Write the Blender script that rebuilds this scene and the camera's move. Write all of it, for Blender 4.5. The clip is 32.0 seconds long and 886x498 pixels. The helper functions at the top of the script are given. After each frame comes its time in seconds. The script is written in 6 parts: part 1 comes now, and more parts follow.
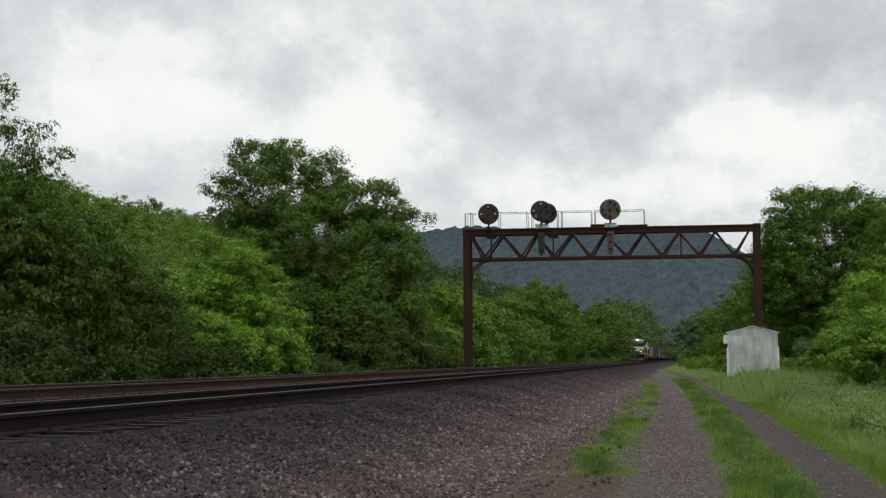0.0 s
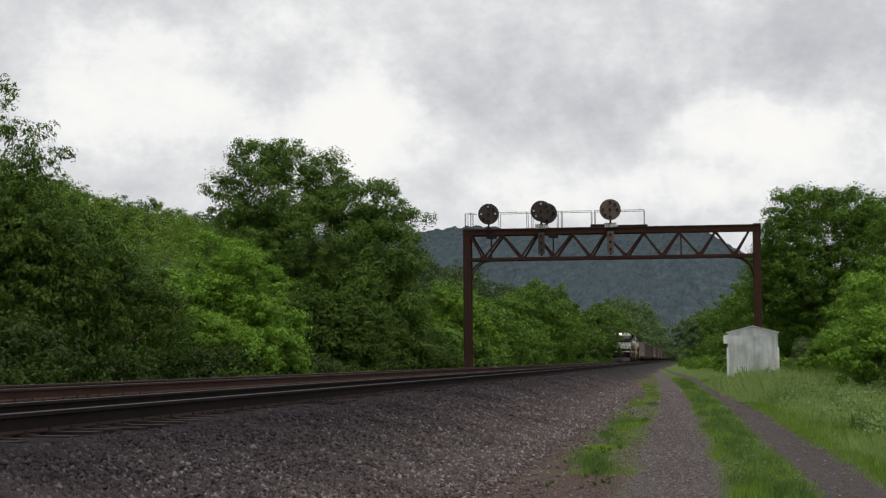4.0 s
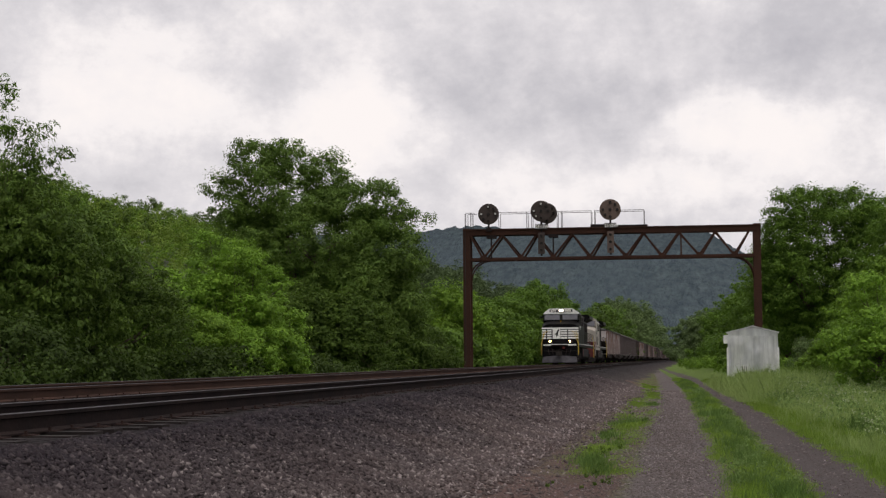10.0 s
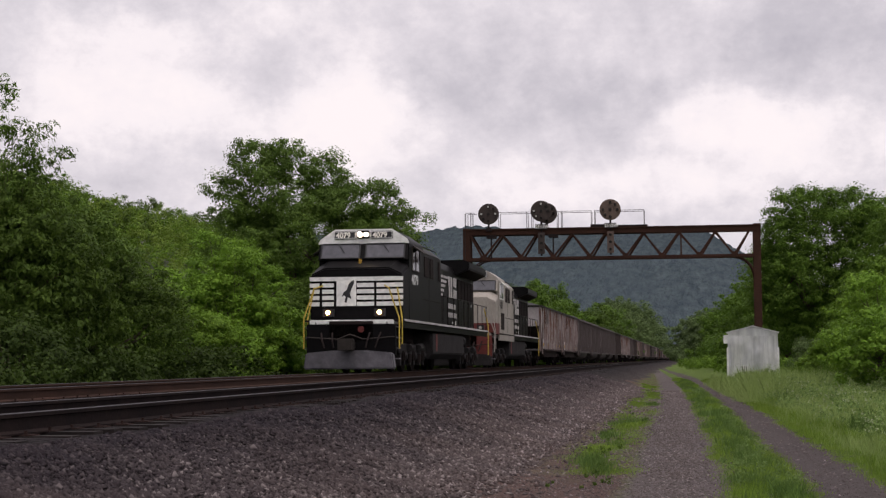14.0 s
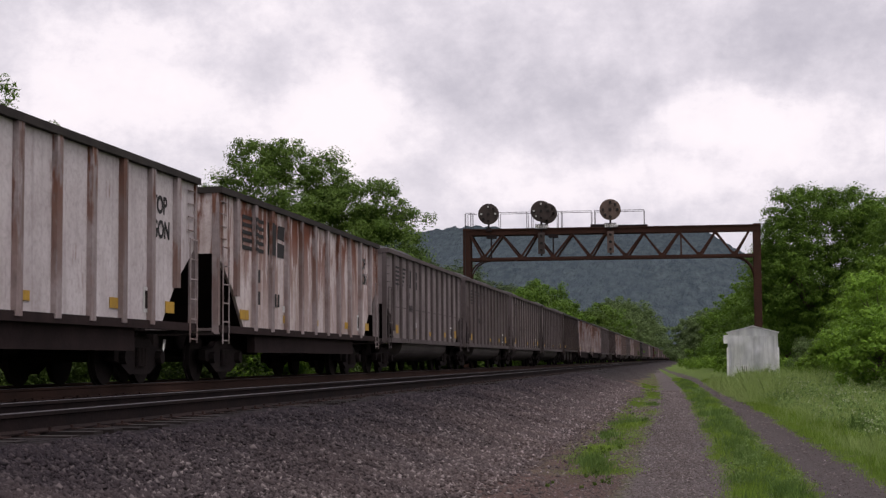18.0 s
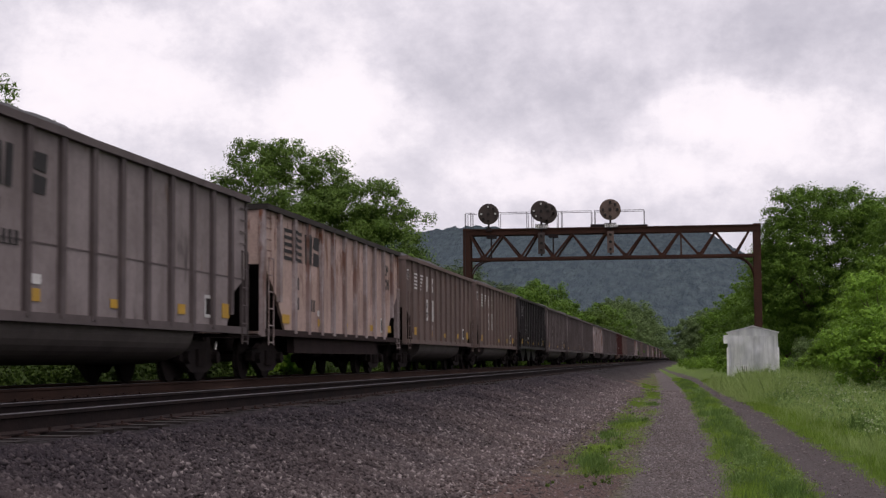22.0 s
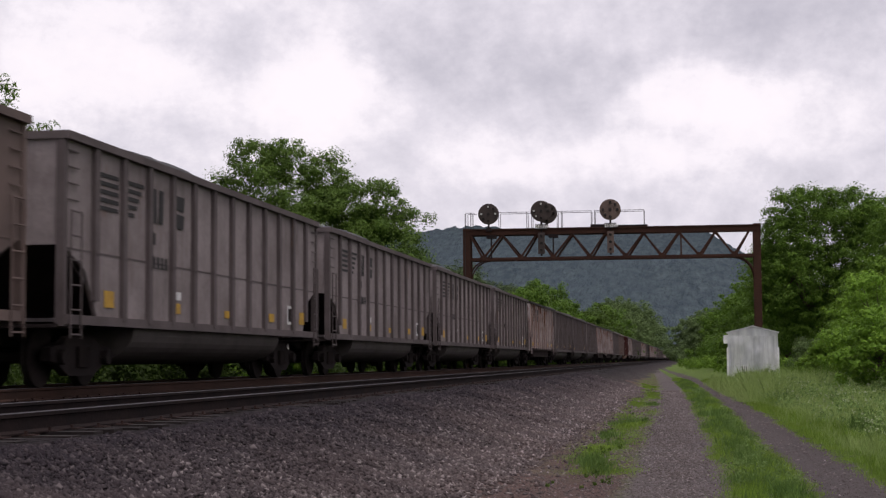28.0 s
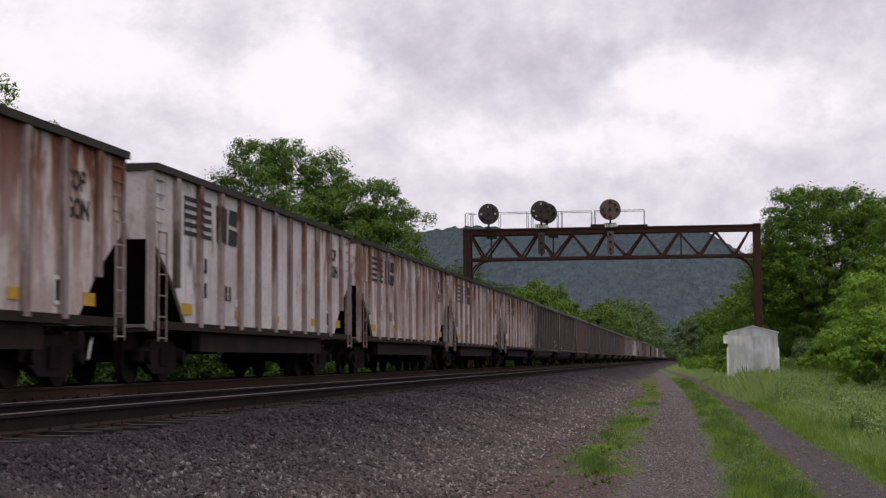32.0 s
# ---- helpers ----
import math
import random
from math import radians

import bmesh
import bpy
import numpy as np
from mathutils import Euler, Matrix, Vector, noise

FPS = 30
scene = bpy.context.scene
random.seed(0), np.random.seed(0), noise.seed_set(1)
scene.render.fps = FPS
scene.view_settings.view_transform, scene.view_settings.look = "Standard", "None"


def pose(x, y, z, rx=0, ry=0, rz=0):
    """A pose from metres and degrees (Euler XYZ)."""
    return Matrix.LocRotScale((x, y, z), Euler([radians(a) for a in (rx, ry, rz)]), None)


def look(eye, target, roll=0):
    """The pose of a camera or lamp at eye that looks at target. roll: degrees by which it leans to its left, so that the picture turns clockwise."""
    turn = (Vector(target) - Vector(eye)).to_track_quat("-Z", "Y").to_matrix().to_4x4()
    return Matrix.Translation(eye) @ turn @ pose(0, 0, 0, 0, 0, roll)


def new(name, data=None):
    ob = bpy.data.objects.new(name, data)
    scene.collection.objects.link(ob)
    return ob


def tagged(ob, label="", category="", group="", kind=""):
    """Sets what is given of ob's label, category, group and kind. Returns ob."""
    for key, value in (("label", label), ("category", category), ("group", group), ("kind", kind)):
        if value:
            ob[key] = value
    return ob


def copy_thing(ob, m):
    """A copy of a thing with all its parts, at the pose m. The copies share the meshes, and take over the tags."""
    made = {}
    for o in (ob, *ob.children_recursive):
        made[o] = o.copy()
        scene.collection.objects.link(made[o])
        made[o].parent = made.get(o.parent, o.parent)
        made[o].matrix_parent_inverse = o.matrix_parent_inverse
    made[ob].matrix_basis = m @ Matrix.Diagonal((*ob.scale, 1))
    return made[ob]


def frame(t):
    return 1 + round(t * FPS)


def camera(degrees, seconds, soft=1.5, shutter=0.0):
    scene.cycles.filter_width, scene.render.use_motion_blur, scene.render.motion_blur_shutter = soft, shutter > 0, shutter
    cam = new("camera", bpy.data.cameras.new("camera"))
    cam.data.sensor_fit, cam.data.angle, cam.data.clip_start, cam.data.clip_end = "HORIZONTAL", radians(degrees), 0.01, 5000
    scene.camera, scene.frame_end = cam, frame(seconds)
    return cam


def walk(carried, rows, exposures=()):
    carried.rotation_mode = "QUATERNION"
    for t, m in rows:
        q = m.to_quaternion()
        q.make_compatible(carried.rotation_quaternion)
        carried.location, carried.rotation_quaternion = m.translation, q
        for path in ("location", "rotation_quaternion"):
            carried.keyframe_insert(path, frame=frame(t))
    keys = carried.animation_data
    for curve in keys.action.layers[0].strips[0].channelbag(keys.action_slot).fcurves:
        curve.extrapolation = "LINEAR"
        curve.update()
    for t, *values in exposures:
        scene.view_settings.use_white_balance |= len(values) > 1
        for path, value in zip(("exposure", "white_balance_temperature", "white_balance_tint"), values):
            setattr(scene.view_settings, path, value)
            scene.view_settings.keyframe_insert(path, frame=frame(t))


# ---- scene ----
# The camera stands on the service road, on a tripod, and holds still.
cam = camera(31.8, 32.0, soft=1.3, shutter=0.045)
YAW, PITCH, ROLL, EYE_Z = 8.87, 4.10, -0.35, 1.4
EYE = Vector((0, 0, EYE_Z))
AIM = EYE + Vector((-math.sin(radians(YAW)) * math.cos(radians(PITCH)), math.cos(radians(YAW)) * math.cos(radians(PITCH)), math.sin(radians(PITCH))))
walk(cam, [(0, look(EYE, AIM, ROLL)), (32, look(EYE, AIM, ROLL))],
     [(0, 0.13, 6600, 3), (6, 0.12, 6750, 8), (9, 0.10, 6850, 11), (13, 0.10, 6800, 18), (17, 0.16, 6700, 19), (19, 0.16, 6620, 20), (32, 0.16, 6570, 19)])

# World: a pale overcast sky, and a wide soft sun behind the cloud.
world = bpy.data.worlds.new("overcast")
scene.world = world
world.use_nodes = True
wn, wl = world.node_tree.nodes, world.node_tree.links
sky = wn.new("ShaderNodeTexSky")
sky.sky_type, sky.sun_disc = "NISHITA", False
sky.sun_elevation, sky.sun_rotation, sky.dust_density = radians(72), radians(143), 4.0
grey = wn.new("ShaderNodeHueSaturation")
grey.inputs["Saturation"].default_value = 0.22
wl.new(sky.outputs[0], grey.inputs["Color"])
wl.new(grey.outputs[0], wn["Background"].inputs["Color"])
wn["Background"].inputs["Strength"].default_value = 0.165
sun = new("sun", bpy.data.lights.new("sun", "SUN"))
sun.data.energy, sun.data.angle, sun.data.color = 0.8, radians(40), (1, 0.97, 0.92)
sun.matrix_world = look((18, -24, 96), (0, 0, 0))


# ---- materials ----
def material(name, build):
    m = bpy.data.materials.new(name)
    m.use_nodes = True
    build(m.node_tree.nodes, m.node_tree.links, m.node_tree.nodes["Principled BSDF"])
    return m


def coords(n, l, scale=(1, 1, 1), vary=True, world_space=False):
    """Coordinates in metres, shifted from object to object."""
    mp = n.new("ShaderNodeMapping")
    mp.inputs["Scale"].default_value = scale
    if world_space:
        l.new(n.new("ShaderNodeNewGeometry").outputs["Position"], mp.inputs["Vector"])
    else:
        l.new(n.new("ShaderNodeTexCoord").outputs["Object"], mp.inputs["Vector"])
    if vary:
        mul = n.new("ShaderNodeMath")
        mul.operation = "MULTIPLY"
        mul.inputs[1].default_value = 57.0
        l.new(n.new("ShaderNodeObjectInfo").outputs["Random"], mul.inputs[0])
        l.new(mul.outputs[0], mp.inputs["Location"])
    return mp.outputs[0]


def noisy(n, l, vec, scale, detail=4, rough=0.6, lo=0.35, hi=0.65):
    t = n.new("ShaderNodeTexNoise")
    t.inputs["Scale"].default_value, t.inputs["Detail"].default_value, t.inputs["Roughness"].default_value = scale, detail, rough
    l.new(vec, t.inputs["Vector"])
    r = n.new("ShaderNodeMapRange")
    r.inputs[1].default_value, r.inputs[2].default_value = lo, hi
    l.new(t.outputs["Fac"], r.inputs[0])
    return r.outputs[0]


def mix(n, l, fac, a, b):
    m = n.new("ShaderNodeMix")
    m.data_type = "RGBA"
    for sock, val in ((m.inputs[0], fac), (m.inputs[6], a), (m.inputs[7], b)):
        if hasattr(val, "links"):
            l.new(val, sock)
        else:
            sock.default_value = (*val, 1) if isinstance(val, tuple) else val
    return m.outputs[2]


def calc(n, l, op, a, b=0.0):
    m = n.new("ShaderNodeMath")
    m.operation = op
    m.use_clamp = op in ("MULTIPLY", "ADD")
    for sock, val in ((m.inputs[0], a), (m.inputs[1], b)):
        if hasattr(val, "links"):
            l.new(val, sock)
        else:
            sock.default_value = val
    return m.outputs[0]


def bump(n, l, bsdf, height, strength=0.4, dist=0.02):
    b = n.new("ShaderNodeBump")
    b.inputs["Strength"].default_value, b.inputs["Distance"].default_value = strength, dist
    l.new(height, b.inputs["Height"])
    l.new(b.outputs[0], bsdf.inputs["Normal"])


def surface(name, base, second, scale=3.0, rough=0.7, metal=0.0, fine=25.0, third=None, stretch=(1, 1, 1), relief=0.25, amount=(0.4, 0.7), vary=True, spec=0.2):
    """Base colour, a broken second colour at a broad scale, a third at a fine scale, and fine relief."""
    def build(n, l, b):
        v = coords(n, l, stretch, vary)
        c = mix(n, l, noisy(n, l, v, scale, 5, 0.65, *amount), base, second)
        fine_n = noisy(n, l, v, fine, 3, 0.6, 0.3, 0.7)
        c = mix(n, l, calc(n, l, "MULTIPLY", fine_n, 0.45), c, third or tuple(x * 0.55 for x in base))
        l.new(c, b.inputs["Base Color"])
        b.inputs["Roughness"].default_value, b.inputs["Metallic"].default_value = rough, metal
        b.inputs["Specular IOR Level"].default_value = spec
        bump(n, l, b, fine_n, relief, 0.01)
    return material(name, build)


def plain(name, colour, rough=0.5, metal=0.0, glow=0.0):
    def build(n, l, b):
        v = coords(n, l)
        c = mix(n, l, noisy(n, l, v, 6.0), colour, tuple(x * 0.75 for x in colour))
        l.new(c, b.inputs["Base Color"])
        b.inputs["Roughness"].default_value, b.inputs["Metallic"].default_value = rough, metal
        b.inputs["Specular IOR Level"].default_value = 0.3
        if glow:
            b.inputs["Emission Color"].default_value, b.inputs["Emission Strength"].default_value = (*colour, 1), glow
    return material(name, build)


def car_paint(name, paint, faded, rust, dirt, rust_amount, rough=0.75):
    """Worn car sides: faded patches, rust that runs down in streaks, coal dust, and a few black spills."""
    cool = lambda c: (c[0] * 0.90, c[1] * 0.865, c[2] * 0.92)
    paint, faded, dirt = cool(paint), cool(faded), cool(dirt)

    def build(n, l, b):
        v = coords(n, l)
        sep = n.new("ShaderNodeSeparateXYZ")
        l.new(n.new("ShaderNodeTexCoord").outputs["Object"], sep.inputs[0])
        rim = n.new("ShaderNodeMapRange")
        rim.inputs[1].default_value, rim.inputs[2].default_value, rim.inputs[3].default_value = 1.5, 3.3, 0.30
        l.new(sep.outputs["Z"], rim.inputs[0])
        c = mix(n, l, noisy(n, l, v, 0.8, 5, 0.65, 0.38, 0.62), paint, faded)
        patch = noisy(n, l, v, 0.55, 4, 0.65, 0.64 - rust_amount * 0.30, 0.70 - rust_amount * 0.24)
        run = noisy(n, l, coords(n, l, (2.6, 2.6, 0.55)), 1.0, 5, 0.62, 0.60 - rust_amount * 0.15, 0.64 - rust_amount * 0.13)
        c = mix(n, l, calc(n, l, "MULTIPLY", calc(n, l, "MULTIPLY", patch, run), rim.outputs[0]), c, rust)
        streak = noisy(n, l, coords(n, l, (6.0, 6.0, 0.42)), 1.0, 5, 0.65, 0.61 - rust_amount * 0.06, 0.66 - rust_amount * 0.04)
        c = mix(n, l, calc(n, l, "MULTIPLY", calc(n, l, "MULTIPLY", patch, 0.8), calc(n, l, "MULTIPLY", streak, rim.outputs[0])), c, tuple(0.62 * x for x in rust))
        drip = noisy(n, l, coords(n, l, (7.0, 7.0, 0.22)), 1.0, 3, 0.55, 0.54, 0.66)
        c = mix(n, l, calc(n, l, "MULTIPLY", drip, 0.22), c, dirt)
        dust = noisy(n, l, coords(n, l, (0.7, 0.7, 0.35)), 1.0, 4, 0.6, 0.45, 0.70)
        c = mix(n, l, calc(n, l, "MULTIPLY", dust, 0.38), c, dirt)
        spill = noisy(n, l, coords(n, l, (1.6, 1.6, 0.5)), 0.55, 5, 0.6, 0.66, 0.71)
        c = mix(n, l, calc(n, l, "MULTIPLY", spill, 0.75), c, (0.028, 0.024, 0.023))
        c = mix(n, l, calc(n, l, "MULTIPLY", noisy(n, l, v, 11.0, 4, 0.7, 0.45, 0.7), 0.35), c, dirt)
        l.new(c, b.inputs["Base Color"])
        b.inputs["Roughness"].default_value = rough
        b.inputs["Specular IOR Level"].default_value = 0.10
        bump(n, l, b, noisy(n, l, v, 2.5, 4), 0.25, 0.02)
    return material(name, build)


def leaves(name, dark, light, old):
    """Leaves that differ one from the next, and clump from clump; light passes through them."""
    def build(n, l, b):
        g = n.new("ShaderNodeNewGeometry")
        own = calc(n, l, "MULTIPLY", g.outputs["Random Per Island"], 0.5)
        tuft = calc(n, l, "MULTIPLY", noisy(n, l, coords(n, l, vary=False), 1.1, 3), 0.5)
        c = mix(n, l, calc(n, l, "ADD", own, tuft), dark, light)
        c = mix(n, l, calc(n, l, "MULTIPLY", noisy(n, l, coords(n, l, vary=False), 0.35, 3), 0.55), c, old)
        l.new(c, b.inputs["Base Color"])
        b.inputs["Roughness"].default_value = 0.6
        b.inputs["Specular IOR Level"].default_value = 0.12
        tr = n.new("ShaderNodeBsdfTranslucent")
        l.new(c, tr.inputs["Color"])
        mx = n.new("ShaderNodeMixShader")
        mx.inputs[0].default_value = 0.36
        l.new(b.outputs[0], mx.inputs[1])
        l.new(tr.outputs[0], mx.inputs[2])
        l.new(mx.outputs[0], n["Material Output"].inputs["Surface"])
    return material(name, build)


BARK = surface("bark", (0.11, 0.085, 0.065), (0.06, 0.05, 0.04), 4, 0.9, fine=18, stretch=(1, 1, 0.3))
LEAF_DEEP = leaves("deep_green_leaves", (0.046, 0.100, 0.012), (0.132, 0.232, 0.028), (0.062, 0.112, 0.016))
# Shade on the left trees and undergrowth is put into these two leaf colours.
LEAF_DEEP_SHADE = leaves("shadowy_green_leaves", (0.021, 0.041, 0.007), (0.054, 0.090, 0.014), (0.030, 0.050, 0.010))
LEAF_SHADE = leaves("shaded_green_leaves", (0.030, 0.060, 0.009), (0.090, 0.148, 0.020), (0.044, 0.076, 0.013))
LEAF_MID = leaves("green_leaves", (0.062, 0.128, 0.013), (0.172, 0.290, 0.030), (0.082, 0.150, 0.019))
LEAF_BRIGHT = leaves("bright_green_leaves", (0.078, 0.166, 0.016), (0.205, 0.352, 0.038), (0.110, 0.205, 0.025))
LEAF_FAR = leaves("hillside_leaves", (0.075, 0.135, 0.018), (0.205, 0.300, 0.040), (0.095, 0.135, 0.026))
# Haze painted into the far trees' leaves; the hut's grey-green shrub shares it.
LEAF_GREY_HAZE = leaves("grey_haze_leaves", (0.070, 0.112, 0.040), (0.130, 0.190, 0.062), (0.080, 0.115, 0.048))
LEAF_TREE = leaves("soft_green_leaves", (0.046, 0.094, 0.016), (0.140, 0.225, 0.038), (0.070, 0.115, 0.022))
LEAF_HILL = leaves("hillside_deep_leaves", (0.040, 0.076, 0.014), (0.105, 0.165, 0.026), (0.058, 0.090, 0.020))
# Distance haze is put into the far hillside's leaf colour.
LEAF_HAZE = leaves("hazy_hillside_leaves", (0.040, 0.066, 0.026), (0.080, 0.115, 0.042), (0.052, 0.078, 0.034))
LEAF_HERB = leaves("pale_herb_leaves", (0.085, 0.150, 0.040), (0.210, 0.310, 0.090), (0.130, 0.190, 0.065))
SEED_HEAD = leaves("pale_seed_heads", (0.30, 0.34, 0.20), (0.52, 0.55, 0.40), (0.40, 0.42, 0.28))
GRASS = leaves("grass_blades", (0.095, 0.172, 0.022), (0.220, 0.340, 0.048), (0.160, 0.230, 0.042))
GRASS_PALE = leaves("tall_grass_blades", (0.150, 0.235, 0.055), (0.350, 0.455, 0.155), (0.255, 0.325, 0.115))
WEED = leaves("weed_leaves", (0.062, 0.120, 0.028), (0.140, 0.230, 0.052), (0.095, 0.155, 0.040))
RUSTY_STEEL = surface("rusty_steel", (0.036, 0.018, 0.014), (0.018, 0.012, 0.011), 1.2, 0.85, 0.0, 30, (0.085, 0.038, 0.024), spec=0.08)
DARK_STEEL = surface("sooty_steel", (0.022, 0.0172, 0.0172), (0.032, 0.0245, 0.0230), 2.0, 0.8, 0.0, 20, spec=0.04)
GRIMY_STEEL = surface("grimy_steel", (0.042, 0.036, 0.033), (0.024, 0.021, 0.020), 1.5, 0.75, 0.0, 14, spec=0.08)
RAIL_TOP = surface("polished_rail", (0.066, 0.061, 0.066), (0.042, 0.039, 0.042), 2.0, 0.6, 0.2, 40, spec=0.15)
RAIL_SIDE = surface("rail_web", (0.017, 0.0135, 0.0138), (0.028, 0.019, 0.0175), 1.2, 0.9, 0.0, 20, spec=0.03)
RAIL_BROWN = surface("brown_rail_web", (0.056, 0.032, 0.025), (0.036, 0.023, 0.019), 1.2, 0.9, 0.0, 20, spec=0.05)
TIE = surface("weathered_tie", (0.014, 0.0105, 0.0105), (0.027, 0.020, 0.0185), 3.0, 0.9, 0, 14, stretch=(0.3, 1, 1))
CONCRETE = surface("weathered_concrete", (0.20, 0.19, 0.175), (0.12, 0.11, 0.10), 2.0, 0.9, 0, 16)
PLATE_RUST = surface("rusty_tie_plate", (0.040, 0.025, 0.022), (0.026, 0.018, 0.017), 3.0, 0.9, 0, 20, spec=0.05)
COAL = surface("coal", (0.020, 0.019, 0.020), (0.035, 0.033, 0.034), 5.0, 0.6, 0, 16, relief=1.0)


def sheet_metal(n, l, b):
    """Thin sheet that buckles a little, with dull and bright patches."""
    v = coords(n, l, (1.0, 1.0, 0.55))
    c = mix(n, l, noisy(n, l, v, 1.1, 4, 0.6, 0.35, 0.65), (0.80, 0.80, 0.79), (0.50, 0.51, 0.53))
    c = mix(n, l, calc(n, l, "MULTIPLY", noisy(n, l, coords(n, l, (6.0, 6.0, 0.5)), 1.0, 4, 0.6, 0.45, 0.7), 0.4), c, (0.33, 0.33, 0.34))
    l.new(c, b.inputs["Base Color"])
    b.inputs["Metallic"].default_value, b.inputs["Roughness"].default_value = 0.75, 0.30
    bump(n, l, b, noisy(n, l, v, 1.3, 2, 0.4, 0.2, 0.8), 0.5, 0.08)


ALUMINIUM = material("dull_aluminium", sheet_metal)
WHITE_PAINT = plain("white_paint", (0.78, 0.78, 0.76), 0.5)
BLACK_PAINT = surface("black_paint", (0.0050, 0.0047, 0.0052), (0.0085, 0.0078, 0.0082), 1.2, 0.45, 0, 8, relief=0.05, spec=0.05)
DIRTY_WHITE = surface("dirty_white_paint", (0.58, 0.56, 0.56), (0.30, 0.28, 0.28), 1.4, 0.6, 0, 9, (0.16, 0.14, 0.14))
YELLOW_PAINT = surface("dirty_yellow_paint", (0.46, 0.27, 0.035), (0.30, 0.18, 0.04), 2.5, 0.7, 0, 12)
SIGN_BLACK = plain("black_lettering", (0.025, 0.025, 0.028), 0.6)
FADED_BLACK = plain("faded_black_lettering", (0.075, 0.070, 0.070), 0.7)
PALE_LETTER = plain("pale_lettering", (0.55, 0.54, 0.53), 0.6)


# ---- mesh helpers ----
class Geo:
    """Collects boxes, prisms and tubes into one mesh."""

    def __init__(self):
        self.v, self.f = [], []

    def add(self, verts, faces):
        k = len(self.v)
        self.v += [tuple(p) for p in verts]
        self.f += [tuple(i + k for i in f) for f in faces]
        return self

    def box(self, x0, x1, y0, y1, z0, z1):
        return self.add([(x, y, z) for z in (z0, z1) for y in (y0, y1) for x in (x0, x1)],
                        [(0, 2, 3, 1), (4, 5, 7, 6), (0, 1, 5, 4), (2, 6, 7, 3), (0, 4, 6, 2), (1, 3, 7, 5)])

    def prism(self, outline, axis, a, b):
        """A closed outline, swept along an axis from a to b. Outline pairs are the other two axes in order."""
        put = {"x": lambda u, w, s: (s, u, w), "y": lambda u, w, s: (u, s, w), "z": lambda u, w, s: (u, w, s)}[axis]
        n = len(outline)
        verts = [put(u, w, a) for u, w in outline] + [put(u, w, b) for u, w in outline]
        return self.add(verts, [tuple(range(n)), tuple(range(2 * n - 1, n - 1, -1))] + [(i, i + n, (i + 1) % n + n, (i + 1) % n) for i in range(n)])

    def tube(self, p, q, r, r2=None, n=8, caps=True):
        p, q = Vector(p), Vector(q)
        d = (q - p).normalized()
        a = d.orthogonal().normalized()
        c = d.cross(a)
        r2 = r if r2 is None else r2
        ring = [(math.cos(2 * math.pi * i / n), math.sin(2 * math.pi * i / n)) for i in range(n)]
        verts = [p + (a * u + c * w) * r for u, w in ring] + [q + (a * u + c * w) * r2 for u, w in ring]
        faces = [(i, (i + 1) % n, (i + 1) % n + n, i + n) for i in range(n)]
        if caps:
            faces += [tuple(range(n - 1, -1, -1)), tuple(range(n, 2 * n))]
        return self.add(verts, faces)

    def pipe(self, points, r, n=6):
        """A bent round bar in one piece."""
        pts = [Vector(p) for p in points]
        k = len(pts)
        verts = []
        side = (pts[1] - pts[0]).orthogonal().normalized()
        for i, p in enumerate(pts):
            d = (pts[min(i + 1, k - 1)] - pts[max(i - 1, 0)]).normalized()
            side = (side - d * side.dot(d)).normalized()
            up = d.cross(side)
            verts += [p + (side * math.cos(2 * math.pi * j / n) + up * math.sin(2 * math.pi * j / n)) * r for j in range(n)]
        faces = [(i * n + j, i * n + (j + 1) % n, (i + 1) * n + (j + 1) % n, (i + 1) * n + j) for i in range(k - 1) for j in range(n)]
        return self.add(verts, faces + [tuple(range(n - 1, -1, -1)), tuple(range((k - 1) * n, k * n))])

    def mesh(self, name):
        me = bpy.data.meshes.new(name)
        me.from_pydata(self.v, [], self.f)
        bm = bmesh.new()
        bm.from_mesh(me)
        bmesh.ops.recalc_face_normals(bm, faces=bm.faces)
        bm.to_mesh(me)
        bm.free()
        return me


def part(name, geo, mat, parent=None, label="", at=None, smooth=False, bevel=0.0):
    """One mesh object, under a thing or under a part."""
    me = geo if isinstance(geo, bpy.types.Mesh) else geo.mesh(name)
    if bevel:
        bm = bmesh.new()
        bm.from_mesh(me)
        bmesh.ops.remove_doubles(bm, verts=bm.verts, dist=1e-5)
        bmesh.ops.bevel(bm, geom=bm.edges, offset=bevel, segments=2, affect="EDGES", clamp_overlap=True)
        bm.to_mesh(me)
        bm.free()
    if mat and not me.materials:
        me.materials.append(mat)
    if smooth:
        me.polygons.foreach_set("use_smooth", [True] * len(me.polygons))
    ob = new(name, me)
    if parent:
        ob.parent = parent
    if at is not None:
        ob.matrix_basis = at if isinstance(at, Matrix) else Matrix.Translation(at)
    if label:
        ob["label"] = label
    return ob


def thing(name, label, category, at=(0, 0, 0), group="", kind=""):
    ob = new(name)
    ob.empty_display_size = 0.2
    ob.matrix_basis = at if isinstance(at, Matrix) else Matrix.Translation(at)
    return tagged(ob, label, category, group, kind)


SIDE = Matrix(((0, 0, 1, 0), (1, 0, 0, 0), (0, 1, 0, 0), (0, 0, 0, 1)))
FRONT = Matrix(((1, 0, 0, 0), (0, 0, -1, 0), (0, 1, 0, 0), (0, 0, 0, 1)))


